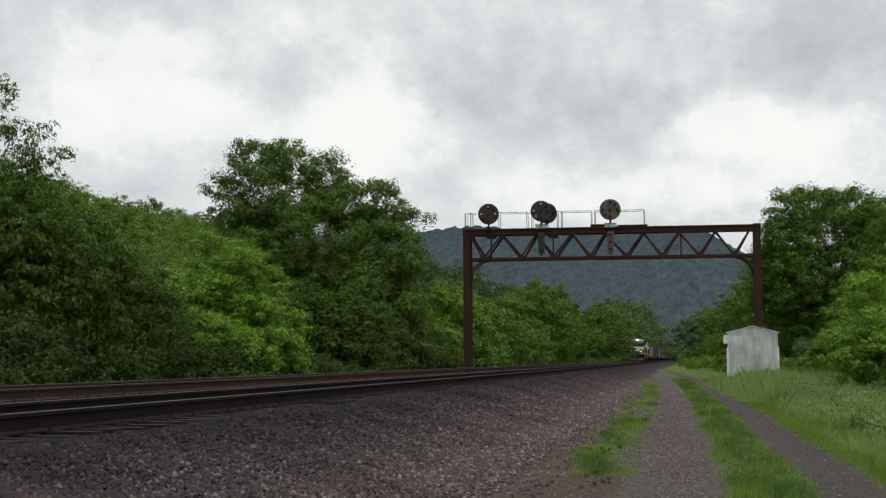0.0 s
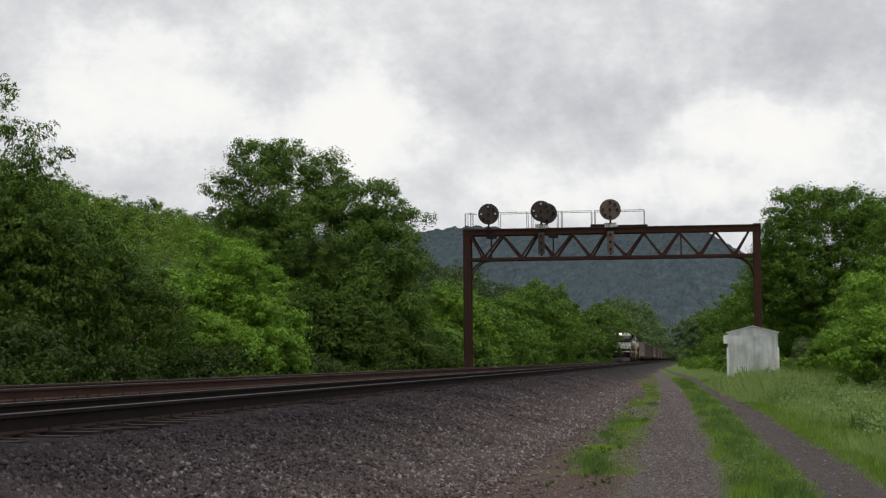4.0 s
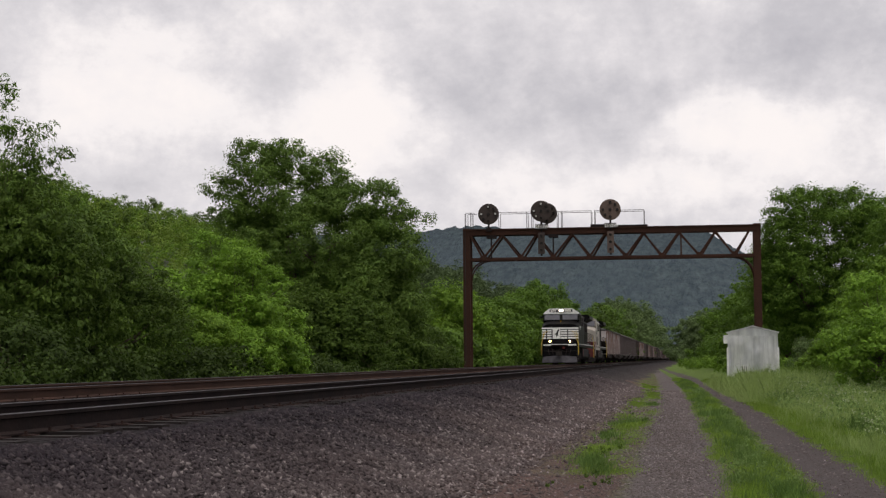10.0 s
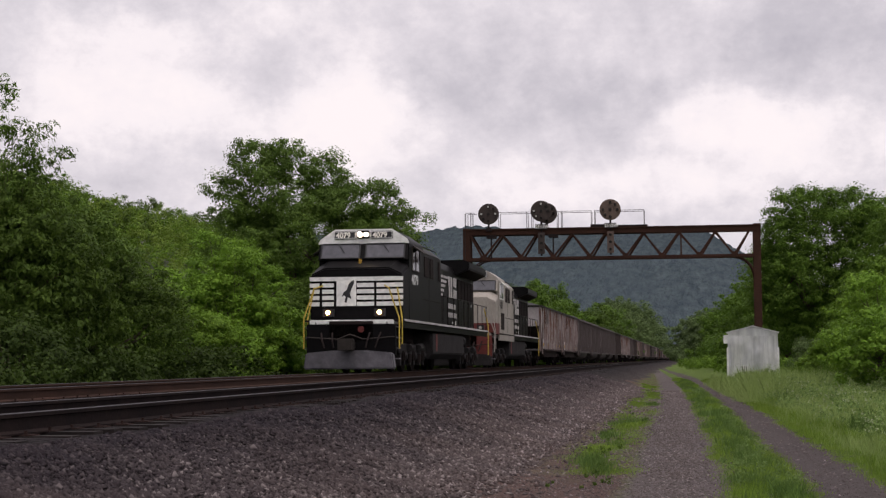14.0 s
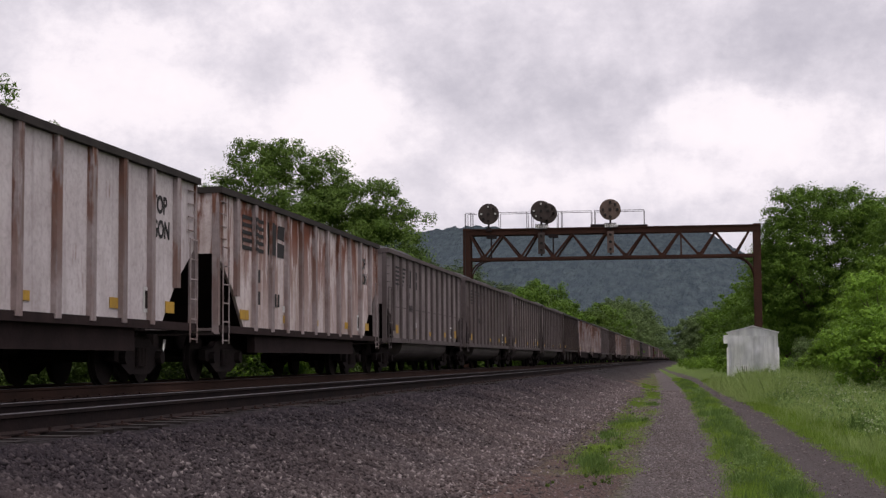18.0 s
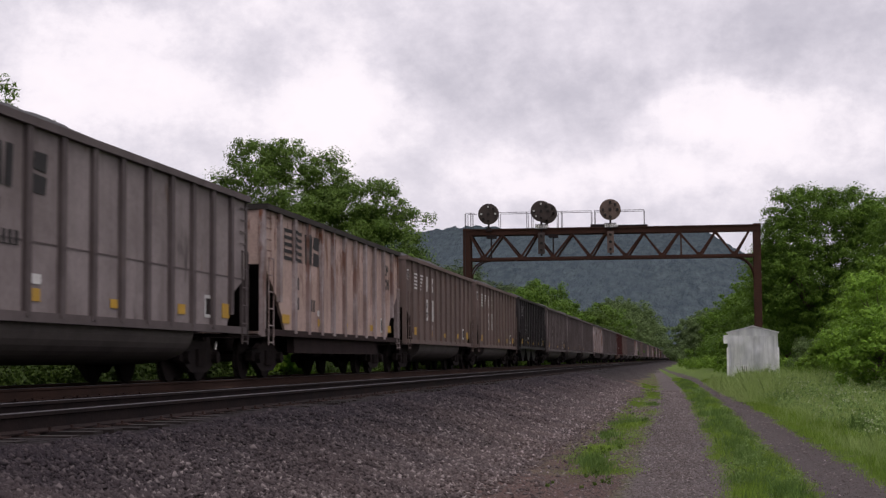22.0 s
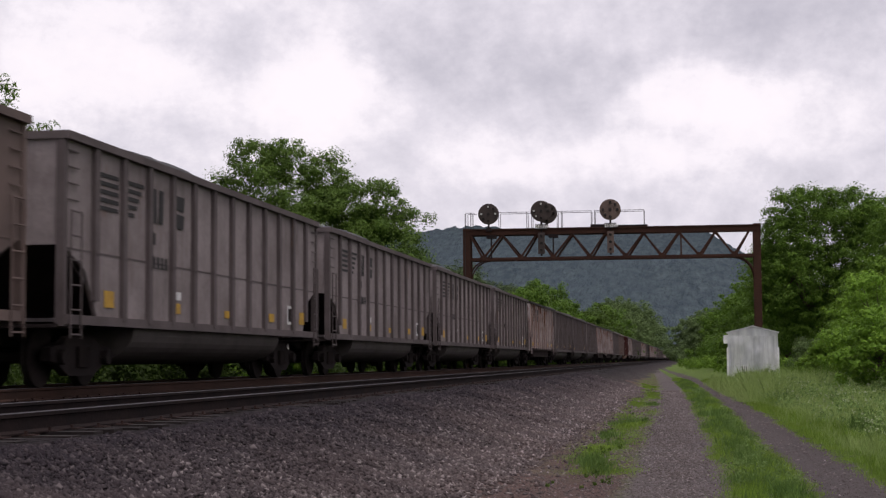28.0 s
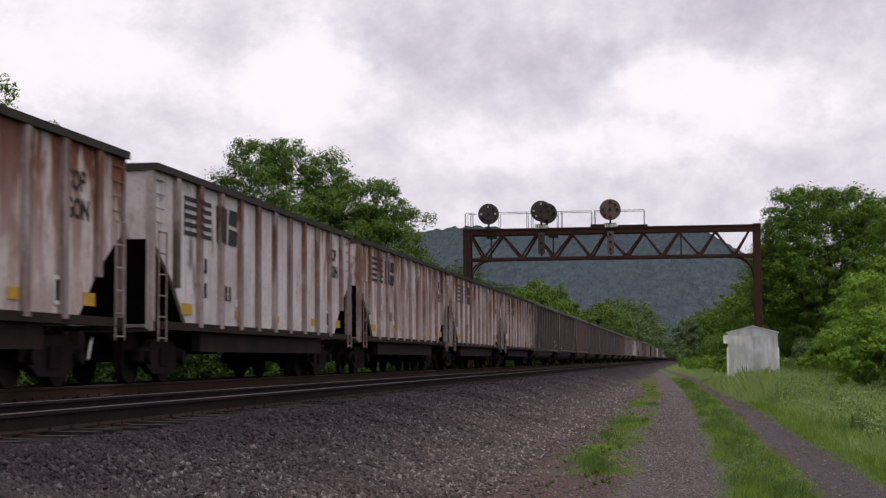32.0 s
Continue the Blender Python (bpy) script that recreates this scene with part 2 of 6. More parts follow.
def letters(text, size, mat, parent, at, turn=SIDE, name="lettering", bold=0.0, stretch=1.0):
    cu = bpy.data.curves.new(name, "FONT")
    cu.body, cu.size, cu.extrude, cu.offset = text, size, 0.002, bold
    ob = bpy.data.objects.new(name, cu)
    scene.collection.objects.link(ob)
    me = bpy.data.meshes.new_from_object(ob.evaluated_get(bpy.context.evaluated_depsgraph_get()))
    bpy.data.objects.remove(ob)
    me.materials.clear()
    me.transform(Matrix.Diagonal((stretch, 1, 1, 1)))
    return part(name, me, mat, parent, at=Matrix.Translation(at) @ turn)


def numpy_mesh(name, verts, faces, mat, smooth=False):
    """verts (n, 3), faces (m, k) of equal size."""
    me = bpy.data.meshes.new(name)
    m, k = faces.shape
    me.vertices.add(len(verts))
    me.vertices.foreach_set("co", verts.astype(np.float32).ravel())
    me.loops.add(m * k)
    me.loops.foreach_set("vertex_index", faces.astype(np.int32).ravel())
    me.polygons.add(m)
    me.polygons.foreach_set("loop_start", np.arange(0, m * k, k, dtype=np.int32))
    me.update(calc_edges=True)
    if smooth:
        me.polygons.foreach_set("use_smooth", np.ones(m, bool))
    me.materials.append(mat)
    return me


# ---- the lie of the land ----
RAIL_NEAR, RAIL_FAR = 0.97, 1.03          # heights of the rail tops over the road
TRACK_NEAR, TRACK_FAR = -6.49, -10.38     # centre lines


def road_x(y):
    """How far the service road has drifted sideways at y."""
    return -0.00012 * y * np.abs(y)


def ground_z(x, y):
    """Road level is 0; the bank of the line rises beside it; the field rolls a little."""
    x, y = np.asarray(x, float), np.asarray(y, float)
    bank = np.clip((-1.9 - x) / 2.6, 0, 1)
    left = np.clip((-12.6 - x) / 3.0, 0, 1)
    z = 0.52 * bank * (1 - left) + 0.35 * left
    z = z + 0.10 * np.clip((x - 2.3) / 1.5, 0, 1) + 0.35 * np.clip((x - 4.5) / 6, 0, 1)
    u = x - road_x(y)
    z = z + 0.05 * np.exp(-((u - 0.75) / 0.3) ** 2)
    return z + 0.03 * np.sin(x * 1.7 + y * 0.31) * np.sin(y * 0.47) * (np.abs(x) < 14)


# ---- ground, trackbed, road ----
def ground_material(n, l, b):
    geo = n.new("ShaderNodeNewGeometry")
    sep = n.new("ShaderNodeSeparateXYZ")
    l.new(geo.outputs["Position"], sep.inputs[0])
    pos = coords(n, l, vary=False, world_space=True)
    sq = n.new("ShaderNodeMath")
    sq.operation = "MULTIPLY"
    l.new(sep.outputs["Y"], sq.inputs[0])
    l.new(sep.outputs["Y"], sq.inputs[1])
    u = n.new("ShaderNodeMath")
    u.operation = "MULTIPLY_ADD"
    l.new(sq.outputs[0], u.inputs[0])
    u.inputs[1].default_value = 0.00012
    l.new(sep.outputs["X"], u.inputs[2])
    wob = n.new("ShaderNodeTexNoise")
    wob.inputs["Scale"].default_value, wob.inputs["Detail"].default_value = 1.6, 4
    l.new(pos, wob.inputs["Vector"])
    w = n.new("ShaderNodeMath")
    w.operation = "MULTIPLY_ADD"
    l.new(wob.outputs["Fac"], w.inputs[0])
    w.inputs[1].default_value = 0.5
    l.new(u.outputs[0], w.inputs[2])

    def band(lo, hi, soft=0.12):
        out = []
        for edge, s in ((lo, 1), (hi, -1)):
            r = n.new("ShaderNodeMapRange")
            r.inputs[1].default_value, r.inputs[2].default_value = edge + 0.25 - soft * s, edge + 0.25 + soft * s
            l.new(w.outputs[0], r.inputs[0])
            out.append(r.outputs[0])
        return calc(n, l, "MULTIPLY", out[0], out[1])

    fine = noisy(n, l, pos, 20, 4, 0.75, 0.38, 0.64)
    grit = noisy(n, l, pos, 5.5, 5, 0.75, 0.38, 0.64)
    broad = noisy(n, l, pos, 0.8, 5, 0.65, 0.4, 0.62)
    gravel = mix(n, l, fine, (0.050, 0.042, 0.043), (0.158, 0.137, 0.136))
    gravel = mix(n, l, calc(n, l, "MULTIPLY", grit, 0.6), gravel, (0.055, 0.045, 0.042))
    gravel = mix(n, l, calc(n, l, "MULTIPLY", broad, 0.5), gravel, (0.110, 0.094, 0.093))
    turf = mix(n, l, fine, (0.045, 0.085, 0.014), (0.120, 0.190, 0.032))
    turf = mix(n, l, calc(n, l, "MULTIPLY", grit, 0.5), turf, (0.045, 0.070, 0.018))
    turf = mix(n, l, calc(n, l, "MULTIPLY", broad, 0.4), turf, (0.085, 0.085, 0.04))
    soil = mix(n, l, fine, (0.045, 0.028, 0.026), (0.130, 0.088, 0.080))
    soil = mix(n, l, calc(n, l, "MULTIPLY", grit, 0.5), soil, (0.060, 0.036, 0.030))
    c = mix(n, l, band(-3.6, -0.66), turf, soil)
    start = n.new("ShaderNodeMapRange")
    start.inputs[1].default_value, start.inputs[2].default_value = 17.5, 22.0
    l.new(sep.outputs["Y"], start.inputs[0])
    patch = calc(n, l, "MULTIPLY", start.outputs[0], band(-1.75, -0.62, 0.3))
    patch = calc(n, l, "MULTIPLY", patch, noisy(n, l, pos, 0.55, 4, 0.6, 0.42, 0.56))
    c = mix(n, l, calc(n, l, "MULTIPLY", patch, 0.85), c, turf)
    c = mix(n, l, band(-0.66, 0.46, 0.08), c, gravel)
    # The right rut is mixed with a darker gravel colour.
    dark_gravel = mix(n, l, calc(n, l, "MULTIPLY", grit, 0.5), (0.060, 0.050, 0.050), (0.034, 0.028, 0.028))
    c = mix(n, l, band(1.24, 2.20, 0.08), c, mix(n, l, 0.62, gravel, dark_gravel))
    l.new(c, b.inputs["Base Color"])
    b.inputs["Roughness"].default_value = 0.95
    b.inputs["Specular IOR Level"].default_value = 0.08
    bump(n, l, b, fine, 0.6, 0.03)


GROUND = material("ground", ground_material)


def spaced(spans):
    out = []
    for a, b, s in spans:
        out += list(np.arange(a, b, s))
    return np.array(out + [spans[-1][1]])


def sheet(name, xs, ys, height, mat):
    gx, gy = np.meshgrid(xs, ys)
    gz = height(gx, gy)
    nx, ny = len(xs), len(ys)
    i = np.arange(nx * ny).reshape(ny, nx)
    f = np.stack([i[:-1, :-1], i[:-1, 1:], i[1:, 1:], i[1:, :-1]], -1).reshape(-1, 4)
    return numpy_mesh(name, np.stack([gx, gy, gz], -1).reshape(-1, 3), f, mat, True)


ground = tagged(new("ground", sheet("ground", spaced([(-4000, -200, 400), (-200, -20, 20), (-20, 14, 0.25), (14, 60, 4), (60, 200, 20), (200, 4000, 400)]),
                                    spaced([(-1600, 0, 100), (0, 90, 0.5), (90, 300, 5), (300, 1000, 50), (1000, 4600, 400)]), ground_z, GROUND)),
                "grassy ground with a two-rut gravel service road", "ground", kind="structure")


def coal_dust(n, l):
    """Dust from the loads lies thickest along the tracks and thins out towards the road."""
    sep = n.new("ShaderNodeSeparateXYZ")
    l.new(n.new("ShaderNodeNewGeometry").outputs["Position"], sep.inputs[0])
    w = n.new("ShaderNodeMath")
    w.operation = "MULTIPLY_ADD"
    l.new(noisy(n, l, coords(n, l, vary=False, world_space=True), 0.5, 4, 0.6, 0.2, 0.8), w.inputs[0])
    w.inputs[1].default_value = 1.4
    l.new(sep.outputs["X"], w.inputs[2])
    r = n.new("ShaderNodeMapRange")
    r.inputs[1].default_value, r.inputs[2].default_value, r.inputs[3].default_value, r.inputs[4].default_value = -4.0, -1.5, 0.93, 0.08
    l.new(w.outputs[0], r.inputs[0])
    return r.outputs[0]


def ballast_material(n, l, b):
    pos = coords(n, l, vary=False, world_space=True)
    vo = n.new("ShaderNodeTexVoronoi")
    vo.inputs["Scale"].default_value = 13.0
    l.new(pos, vo.inputs["Vector"])
    ramp = mix(n, l, vo.outputs["Color"], (0.030, 0.025, 0.025), (0.120, 0.105, 0.100))
    ramp = mix(n, l, calc(n, l, "MULTIPLY", noisy(n, l, pos, 0.35, 4), 0.5), ramp, (0.060, 0.044, 0.040))
    # Coal dust, coloured near black to paint in the shade between stones.
    ramp = mix(n, l, coal_dust(n, l), ramp, (0.0062, 0.0046, 0.0058))
    ramp = mix(n, l, calc(n, l, "MULTIPLY", noisy(n, l, pos, 3.0, 5, 0.75, 0.4, 0.62), 0.45), ramp, (0.020, 0.017, 0.018))
    l.new(ramp, b.inputs["Base Color"])
    b.inputs["Roughness"].default_value = 0.9
    b.inputs["Specular IOR Level"].default_value = 0.08
    bump(n, l, b, vo.outputs["Distance"], 1.0, 0.05)


BALLAST = material("ballast", ballast_material)


def stone_material(n, l, b):
    g = n.new("ShaderNodeNewGeometry")
    pw = calc(n, l, "POWER", g.outputs["Random Per Island"], 9.0)
    c = mix(n, l, pw, (0.072, 0.058, 0.058), (0.34, 0.295, 0.290))
    c = mix(n, l, calc(n, l, "MULTIPLY", noisy(n, l, coords(n, l, vary=False), 0.4, 3), 0.5), c, (0.085, 0.062, 0.056))
    grimy = n.new("ShaderNodeMapRange")
    grimy.inputs[3].default_value, grimy.inputs[4].default_value = 1.06, 0.88
    l.new(g.outputs["Random Per Island"], grimy.inputs[0])
    c = mix(n, l, calc(n, l, "MULTIPLY", coal_dust(n, l), grimy.outputs[0]), c, (0.0128, 0.0100, 0.0135))
    l.new(c, b.inputs["Base Color"])
    b.inputs["Roughness"].default_value = 0.85
    b.inputs["Specular IOR Level"].default_value = 0.1


STONE = material("ballast_stone", stone_material)


def road_stone_material(n, l, b):
    g = n.new("ShaderNodeNewGeometry")
    pw = calc(n, l, "POWER", g.outputs["Random Per Island"], 5.0)
    c = mix(n, l, pw, (0.085, 0.072, 0.071), (0.28, 0.245, 0.24))
    l.new(mix(n, l, calc(n, l, "MULTIPLY", noisy(n, l, coords(n, l, vary=False), 0.8, 4), 0.5), c, (0.065, 0.048, 0.043)), b.inputs["Base Color"])
    b.inputs["Roughness"].default_value = 0.9
    b.inputs["Specular IOR Level"].default_value = 0.08


ROAD_STONE = material("road_stone", road_stone_material)


def bed_z(x, y):
    """Top of the ballast across both tracks."""
    pts = [(-15.2, 0.30), (-12.6, 0.76), (-11.75, 0.805), (-9.0, 0.805), (-8.3, 0.78), (-7.85, 0.765), (-5.15, 0.772), (-4.7, 0.735), (-2.3, 0.03), (-1.75, -0.12)]
    z = np.interp(x, [p[0] for p in pts], [p[1] for p in pts])
    for c in (TRACK_NEAR, TRACK_FAR):
        z = z - 0.05 * (np.abs(np.abs(x - c) - 0.753) < 0.26)
    return z + 0.018 * np.sin(x * 5.1 + y * 2.3) * np.sin(y * 3.7 - x * 1.3) + 0.02 * np.sin(y * 0.7 + x)


trackbed = tagged(new("trackbed", sheet("trackbed", spaced([(-15.2, -7.6, 0.2), (-7.6, -1.75, 0.1)]), spaced([(-1500, 8, 26), (8, 60, 0.2), (60, 200, 2), (200, 1600, 25)]), bed_z, BALLAST)),
                "dark grey crushed-stone ballast bed of a double-track line", "trackbed", kind="structure")


def stones(name, label, category, x, y, size, z, rng, flat, mat=None):
    """Loose stones, each a broken eight-sided lump."""
    n = len(x)
    base = np.array([(1, 0, 0), (-1, 0, 0), (0, 1, 0), (0, -1, 0), (0, 0, 1), (0, 0, -1)], float)
    v = base[None] * rng.uniform(0.65, 1.35, (n, 6, 1)) + rng.normal(0, 0.25, (n, 6, 3))
    ang = rng.uniform(0, 6.28, n)
    c, s = np.cos(ang)[:, None], np.sin(ang)[:, None]
    v = np.stack([v[..., 0] * c - v[..., 1] * s, v[..., 0] * s + v[..., 1] * c, v[..., 2] * flat], -1) * size[:, None, None]
    v += np.stack([x, y, z], -1)[:, None]
    f = np.array([(0, 2, 4), (2, 1, 4), (1, 3, 4), (3, 0, 4), (2, 0, 5), (1, 2, 5), (3, 1, 5), (0, 3, 5)])
    faces = (np.arange(n)[:, None, None] * 6 + f[None]).reshape(-1, 3)
    tagged(new(name, numpy_mesh(name, v.reshape(-1, 3), faces, mat or STONE)), label, category, kind="stuff")


def loose_stones():
    rng = np.random.default_rng(3)
    n = 120000
    x = rng.uniform(-5.0, -1.5, n)
    y = 9 + 66 * rng.random(n) ** 1.7
    keep = rng.random(n) < np.clip((-1.75 - x) / 0.9, 0.05, 1)
    x, y = x[keep], y[keep]
    n = len(x)
    size = rng.uniform(0.012, 0.030, n) * (1 + 0.6 * (rng.random(n) > 0.97)) * (1 + y / 120)
    stones("ballast_stones", "loose dark grey ballast stones on the bank", "ballast", x, y, size, np.maximum(bed_z(x, y), ground_z(x, y)) + 0.008, rng, 0.75)
    n = 46000
    y = 9 + 60 * rng.random(n) ** 1.7
    u = rng.choice([0, 1, 1, 2], n)
    keep = (u < 2) | (rng.random(n) < 0.35)
    y, u = y[keep], u[keep]
    n = len(y)
    x = np.where(u == 0, rng.uniform(-2.2, -0.7, n), np.where(u == 1, rng.normal(-0.1, 0.36, n), rng.normal(1.72, 0.32, n))) + road_x(y)
    stones("road_gravel", "fine grey-brown gravel scattered over the road ruts", "gravel", x, y, rng.uniform(0.005, 0.016, n) * (1 + y / 60), ground_z(x, y) + 0.001, rng, 0.6, ROAD_STONE)
    n = 5200
    x, y = rng.uniform(-9.2, -7.7, n), 14 + 50 * rng.random(n) ** 1.4
    stones("ballast_stones", "loose dark ballast stones between the tracks", "ballast", x, y, rng.uniform(0.02, 0.04, n), bed_z(x, y) + 0.008, rng, 0.75)


loose_stones()


def railway_track(centre, top, side_mat, label, tie_parts):
    track = thing("railway_track", label, "railway track", (centre, 0, 0), "tracks of the line", "structure")
    for s in (-1, 1):
        x = s * 0.753
        g = Geo().prism([(x - 0.075, top - 0.185), (x + 0.075, top - 0.185), (x + 0.075, top - 0.172), (x + 0.012, top - 0.150), (x + 0.012, top - 0.048), (x + 0.036, top - 0.038),
                         (x + 0.036, top - 0.006), (x - 0.036, top - 0.006), (x - 0.036, top - 0.038), (x - 0.012, top - 0.048), (x - 0.012, top - 0.150), (x - 0.075, top - 0.172)], "y", -1500, 1600)
        rail = part("rail", g, side_mat, track, "rusty steel rail")
        part("railhead", Geo().prism([(x - 0.034, top - 0.006), (x + 0.034, top - 0.006), (x + 0.030, top), (x - 0.030, top)], "y", -1500, 1600), RAIL_TOP, rail, "polished running surface")
    tie = Geo().box(-1.29, 1.29, -0.11, 0.11, top - 0.37, top - 0.187).mesh("tie")
    tie.materials.append(TIE)
    plate = Geo()
    for s in (-1, 1):
        plate.box(s * 0.753 - 0.17, s * 0.753 + 0.17, -0.09, 0.09, top - 0.187, top - 0.176)
        for k in (-0.1, 0.1):
            plate.box(s * 0.753 + k - 0.012, s * 0.753 + k + 0.012, -0.06, -0.035, top - 0.176, top - 0.145)
    plate = plate.mesh("tie_plate")
    plate.materials.append(PLATE_RUST)
    rest = Geo()
    rng = random.Random(5)
    for i in range(600):
        y = 10 + i * 0.56
        if i < tie_parts:
            o = part("tie", tie, None, track, at=pose(rng.uniform(-0.05, 0.05), y, rng.uniform(-0.008, 0.004), 0, 0, rng.uniform(-1.2, 1.2)))
            part("tie_plate", plate, None, o)
        else:
            rest.box(-1.29, 1.29, y - 0.11, y + 0.11, top - 0.37, top - 0.187)
    tagged(part("tie", rest, TIE, track), kind="stuff")
    return track


# ---- the signal bridge ----
BRIDGE_Y = 93.5


def signal_bridge():
    b = thing("signal_bridge", "rusty brown steel truss signal bridge spanning both tracks", "signal bridge", (0, BRIDGE_Y, 0))
    xl, xr, zt, zb = -13.32, 4.40, 9.39, 7.44
    for x, base in ((xl, 0.3), (xr, 0.1)):
        g = Geo()
        for yy in (0.0, 0.95):
            g.box(x - 0.03, x + 0.40 if x < 0 else x + 0.03, yy - 0.06, yy + 0.06, base, zt) if x < 0 else g.box(x - 0.40, x + 0.03, yy - 0.06, yy + 0.06, base, zt)
        for k in range(9):
            z = base + 0.3 + k * 0.95
            g.tube((x + (0.18 if x < 0 else -0.18), 0, z), (x + (0.18 if x < 0 else -0.18), 0.95, z + 0.9), 0.03, n=4)
        part("post", g, RUSTY_STEEL, b)
        part("foundation", Geo().box(x - 0.5, x + 0.6, -0.4, 1.35, base - 0.5, base + 0.25), CONCRETE, b, "weathered concrete footing", bevel=0.03)
        s = 1 if x < 0 else -1
        pts = [(x + s * (0.38 + 1.15 * (1 - math.cos(a))), 0, zb - 1.2 + 1.2 * math.sin(a)) for a in [i * math.pi / 16 for i in range(9)]]
        for yy in (0.0, 0.95):
            part("knee_brace", Geo().pipe([(p[0], yy, p[2]) for p in pts], 0.05, 5), RUSTY_STEEL, b)
    tops = [-12.89, -10.96, -8.87, -6.72, -4.73, -2.45, -0.35, 1.8, 3.77]
    lows = [-12.13, -9.86, -7.88, -5.68, -3.52, -1.41, 0.81, 2.85]
    for yy in (0.0, 0.95):
        part("top_chord", Geo().box(xl, xr, yy - 0.09, yy + 0.09, zt - 0.42, zt - 0.12).box(xl, xr, yy - 0.16, yy + 0.16, zt - 0.12, zt - 0.06), RUSTY_STEEL, b)
        part("bottom_chord", Geo().box(xl + 0.2, xr - 0.2, yy - 0.09, yy + 0.09, zb - 0.02, zb + 0.05).box(xl + 0.2, xr - 0.2, yy - 0.02, yy + 0.02, zb + 0.05, zb + 0.16), RUSTY_STEEL, b)
        for i, lo in enumerate(lows if yy == 0 else [q + 0.12 for q in lows]):
            for hi in (tops[i], tops[i + 1]):
                g = Geo().tube((lo, yy, zb + 0.1), (hi, yy, zt - 0.42), 0.078, n=4)
                part("diagonal", g, RUSTY_STEEL, b)
        for x in lows:
            part("gusset", Geo().prism([(x - 0.22, zb + 0.05), (x + 0.22, zb + 0.05), (x + 0.1, zb + 0.3), (x - 0.1, zb + 0.3)], "y", yy - 0.1, yy - 0.07), RUSTY_STEEL, b)
    part("hanger", Geo().box(-0.28, -0.19, -0.05, 0.05, zb + 0.1, zt - 0.42), RUSTY_STEEL, b)
    for x in np.arange(xl + 1, xr, 2.1):
        part("cross_strut", Geo().box(x - 0.05, x + 0.05, 0.09, 0.86, zb, zb + 0.08), RUSTY_STEEL, b)
        part("cross_strut", Geo().box(x - 0.05, x + 0.05, 0.09, 0.86, zt - 0.3, zt - 0.2), RUSTY_STEEL, b)
    part("walkway", Geo().box(xl, -2.3, 0.1, 0.85, zt - 0.06, zt - 0.02), GRIMY_STEEL, b, "steel walkway on the truss top")
    for yy in (0.0, 0.95):
        for z in (zt + 0.95, ):
            for x0, x1 in ((xl + 0.15, xl + 0.5), (-12.9, -12.6), (-11.15, -9.2), (-7.6, -5.55), (-5.35, -2.4)):
                part("handrail", Geo().tube((x0, yy, z), (x1, yy, z), 0.016, n=5), GRIMY_STEEL, b, "thin pipe handrail")
        for x in (xl + 0.15, xl + 0.45, -12.85, -11.15, -9.45, -9.15, -7.6, -7.35, -5.55, -5.35, -2.4):
            part("handrail_post", Geo().tube((x, yy, zt - 0.08), (x, yy, zt + 0.97), 0.018, n=5), GRIMY_STEEL, b)
    part("ladder", Geo().pipe([(xl + 0.12, -0.12, 0.5), (xl + 0.12, -0.12, zt + 0.9)], 0.02, 5), GRIMY_STEEL, b)
    for x in (-11.62, -7.85):
        part("equipment_box", Geo().box(x - 0.28, x + 0.28, -0.12, 0.4, zt - 0.62, zt - 0.44), DARK_STEEL, b, "dark junction box under the chord")
        part("cable_mast", Geo().tube((x, 0.0, zb + 0.05), (x, 0.0, zt - 0.6), 0.05, n=6), DARK_STEEL, b)
    part("equipment_box", Geo().box(-5.6, -4.6, -0.1, 0.3, zt - 0.06, zt + 0.12), DARK_STEEL, b, "dark junction box")
    part("equipment_box", Geo().box(-4.4, -2.2, -0.05, 0.3, zt - 0.06, zt + 0.06), DARK_STEEL, b, "dark cable trough")
    return b


DISC = surface("signal_target", (0.060, 0.045, 0.040), (0.040, 0.033, 0.031), 3, 0.8)
DISC_PALE = surface("faded_signal_target", (0.135, 0.095, 0.080), (0.095, 0.07, 0.062), 3, 0.8)
LENS = plain("dark_lens", (0.02, 0.018, 0.017), 0.25)
LENS_PALE = plain("pale_lens", (0.42, 0.42, 0.40), 0.3)


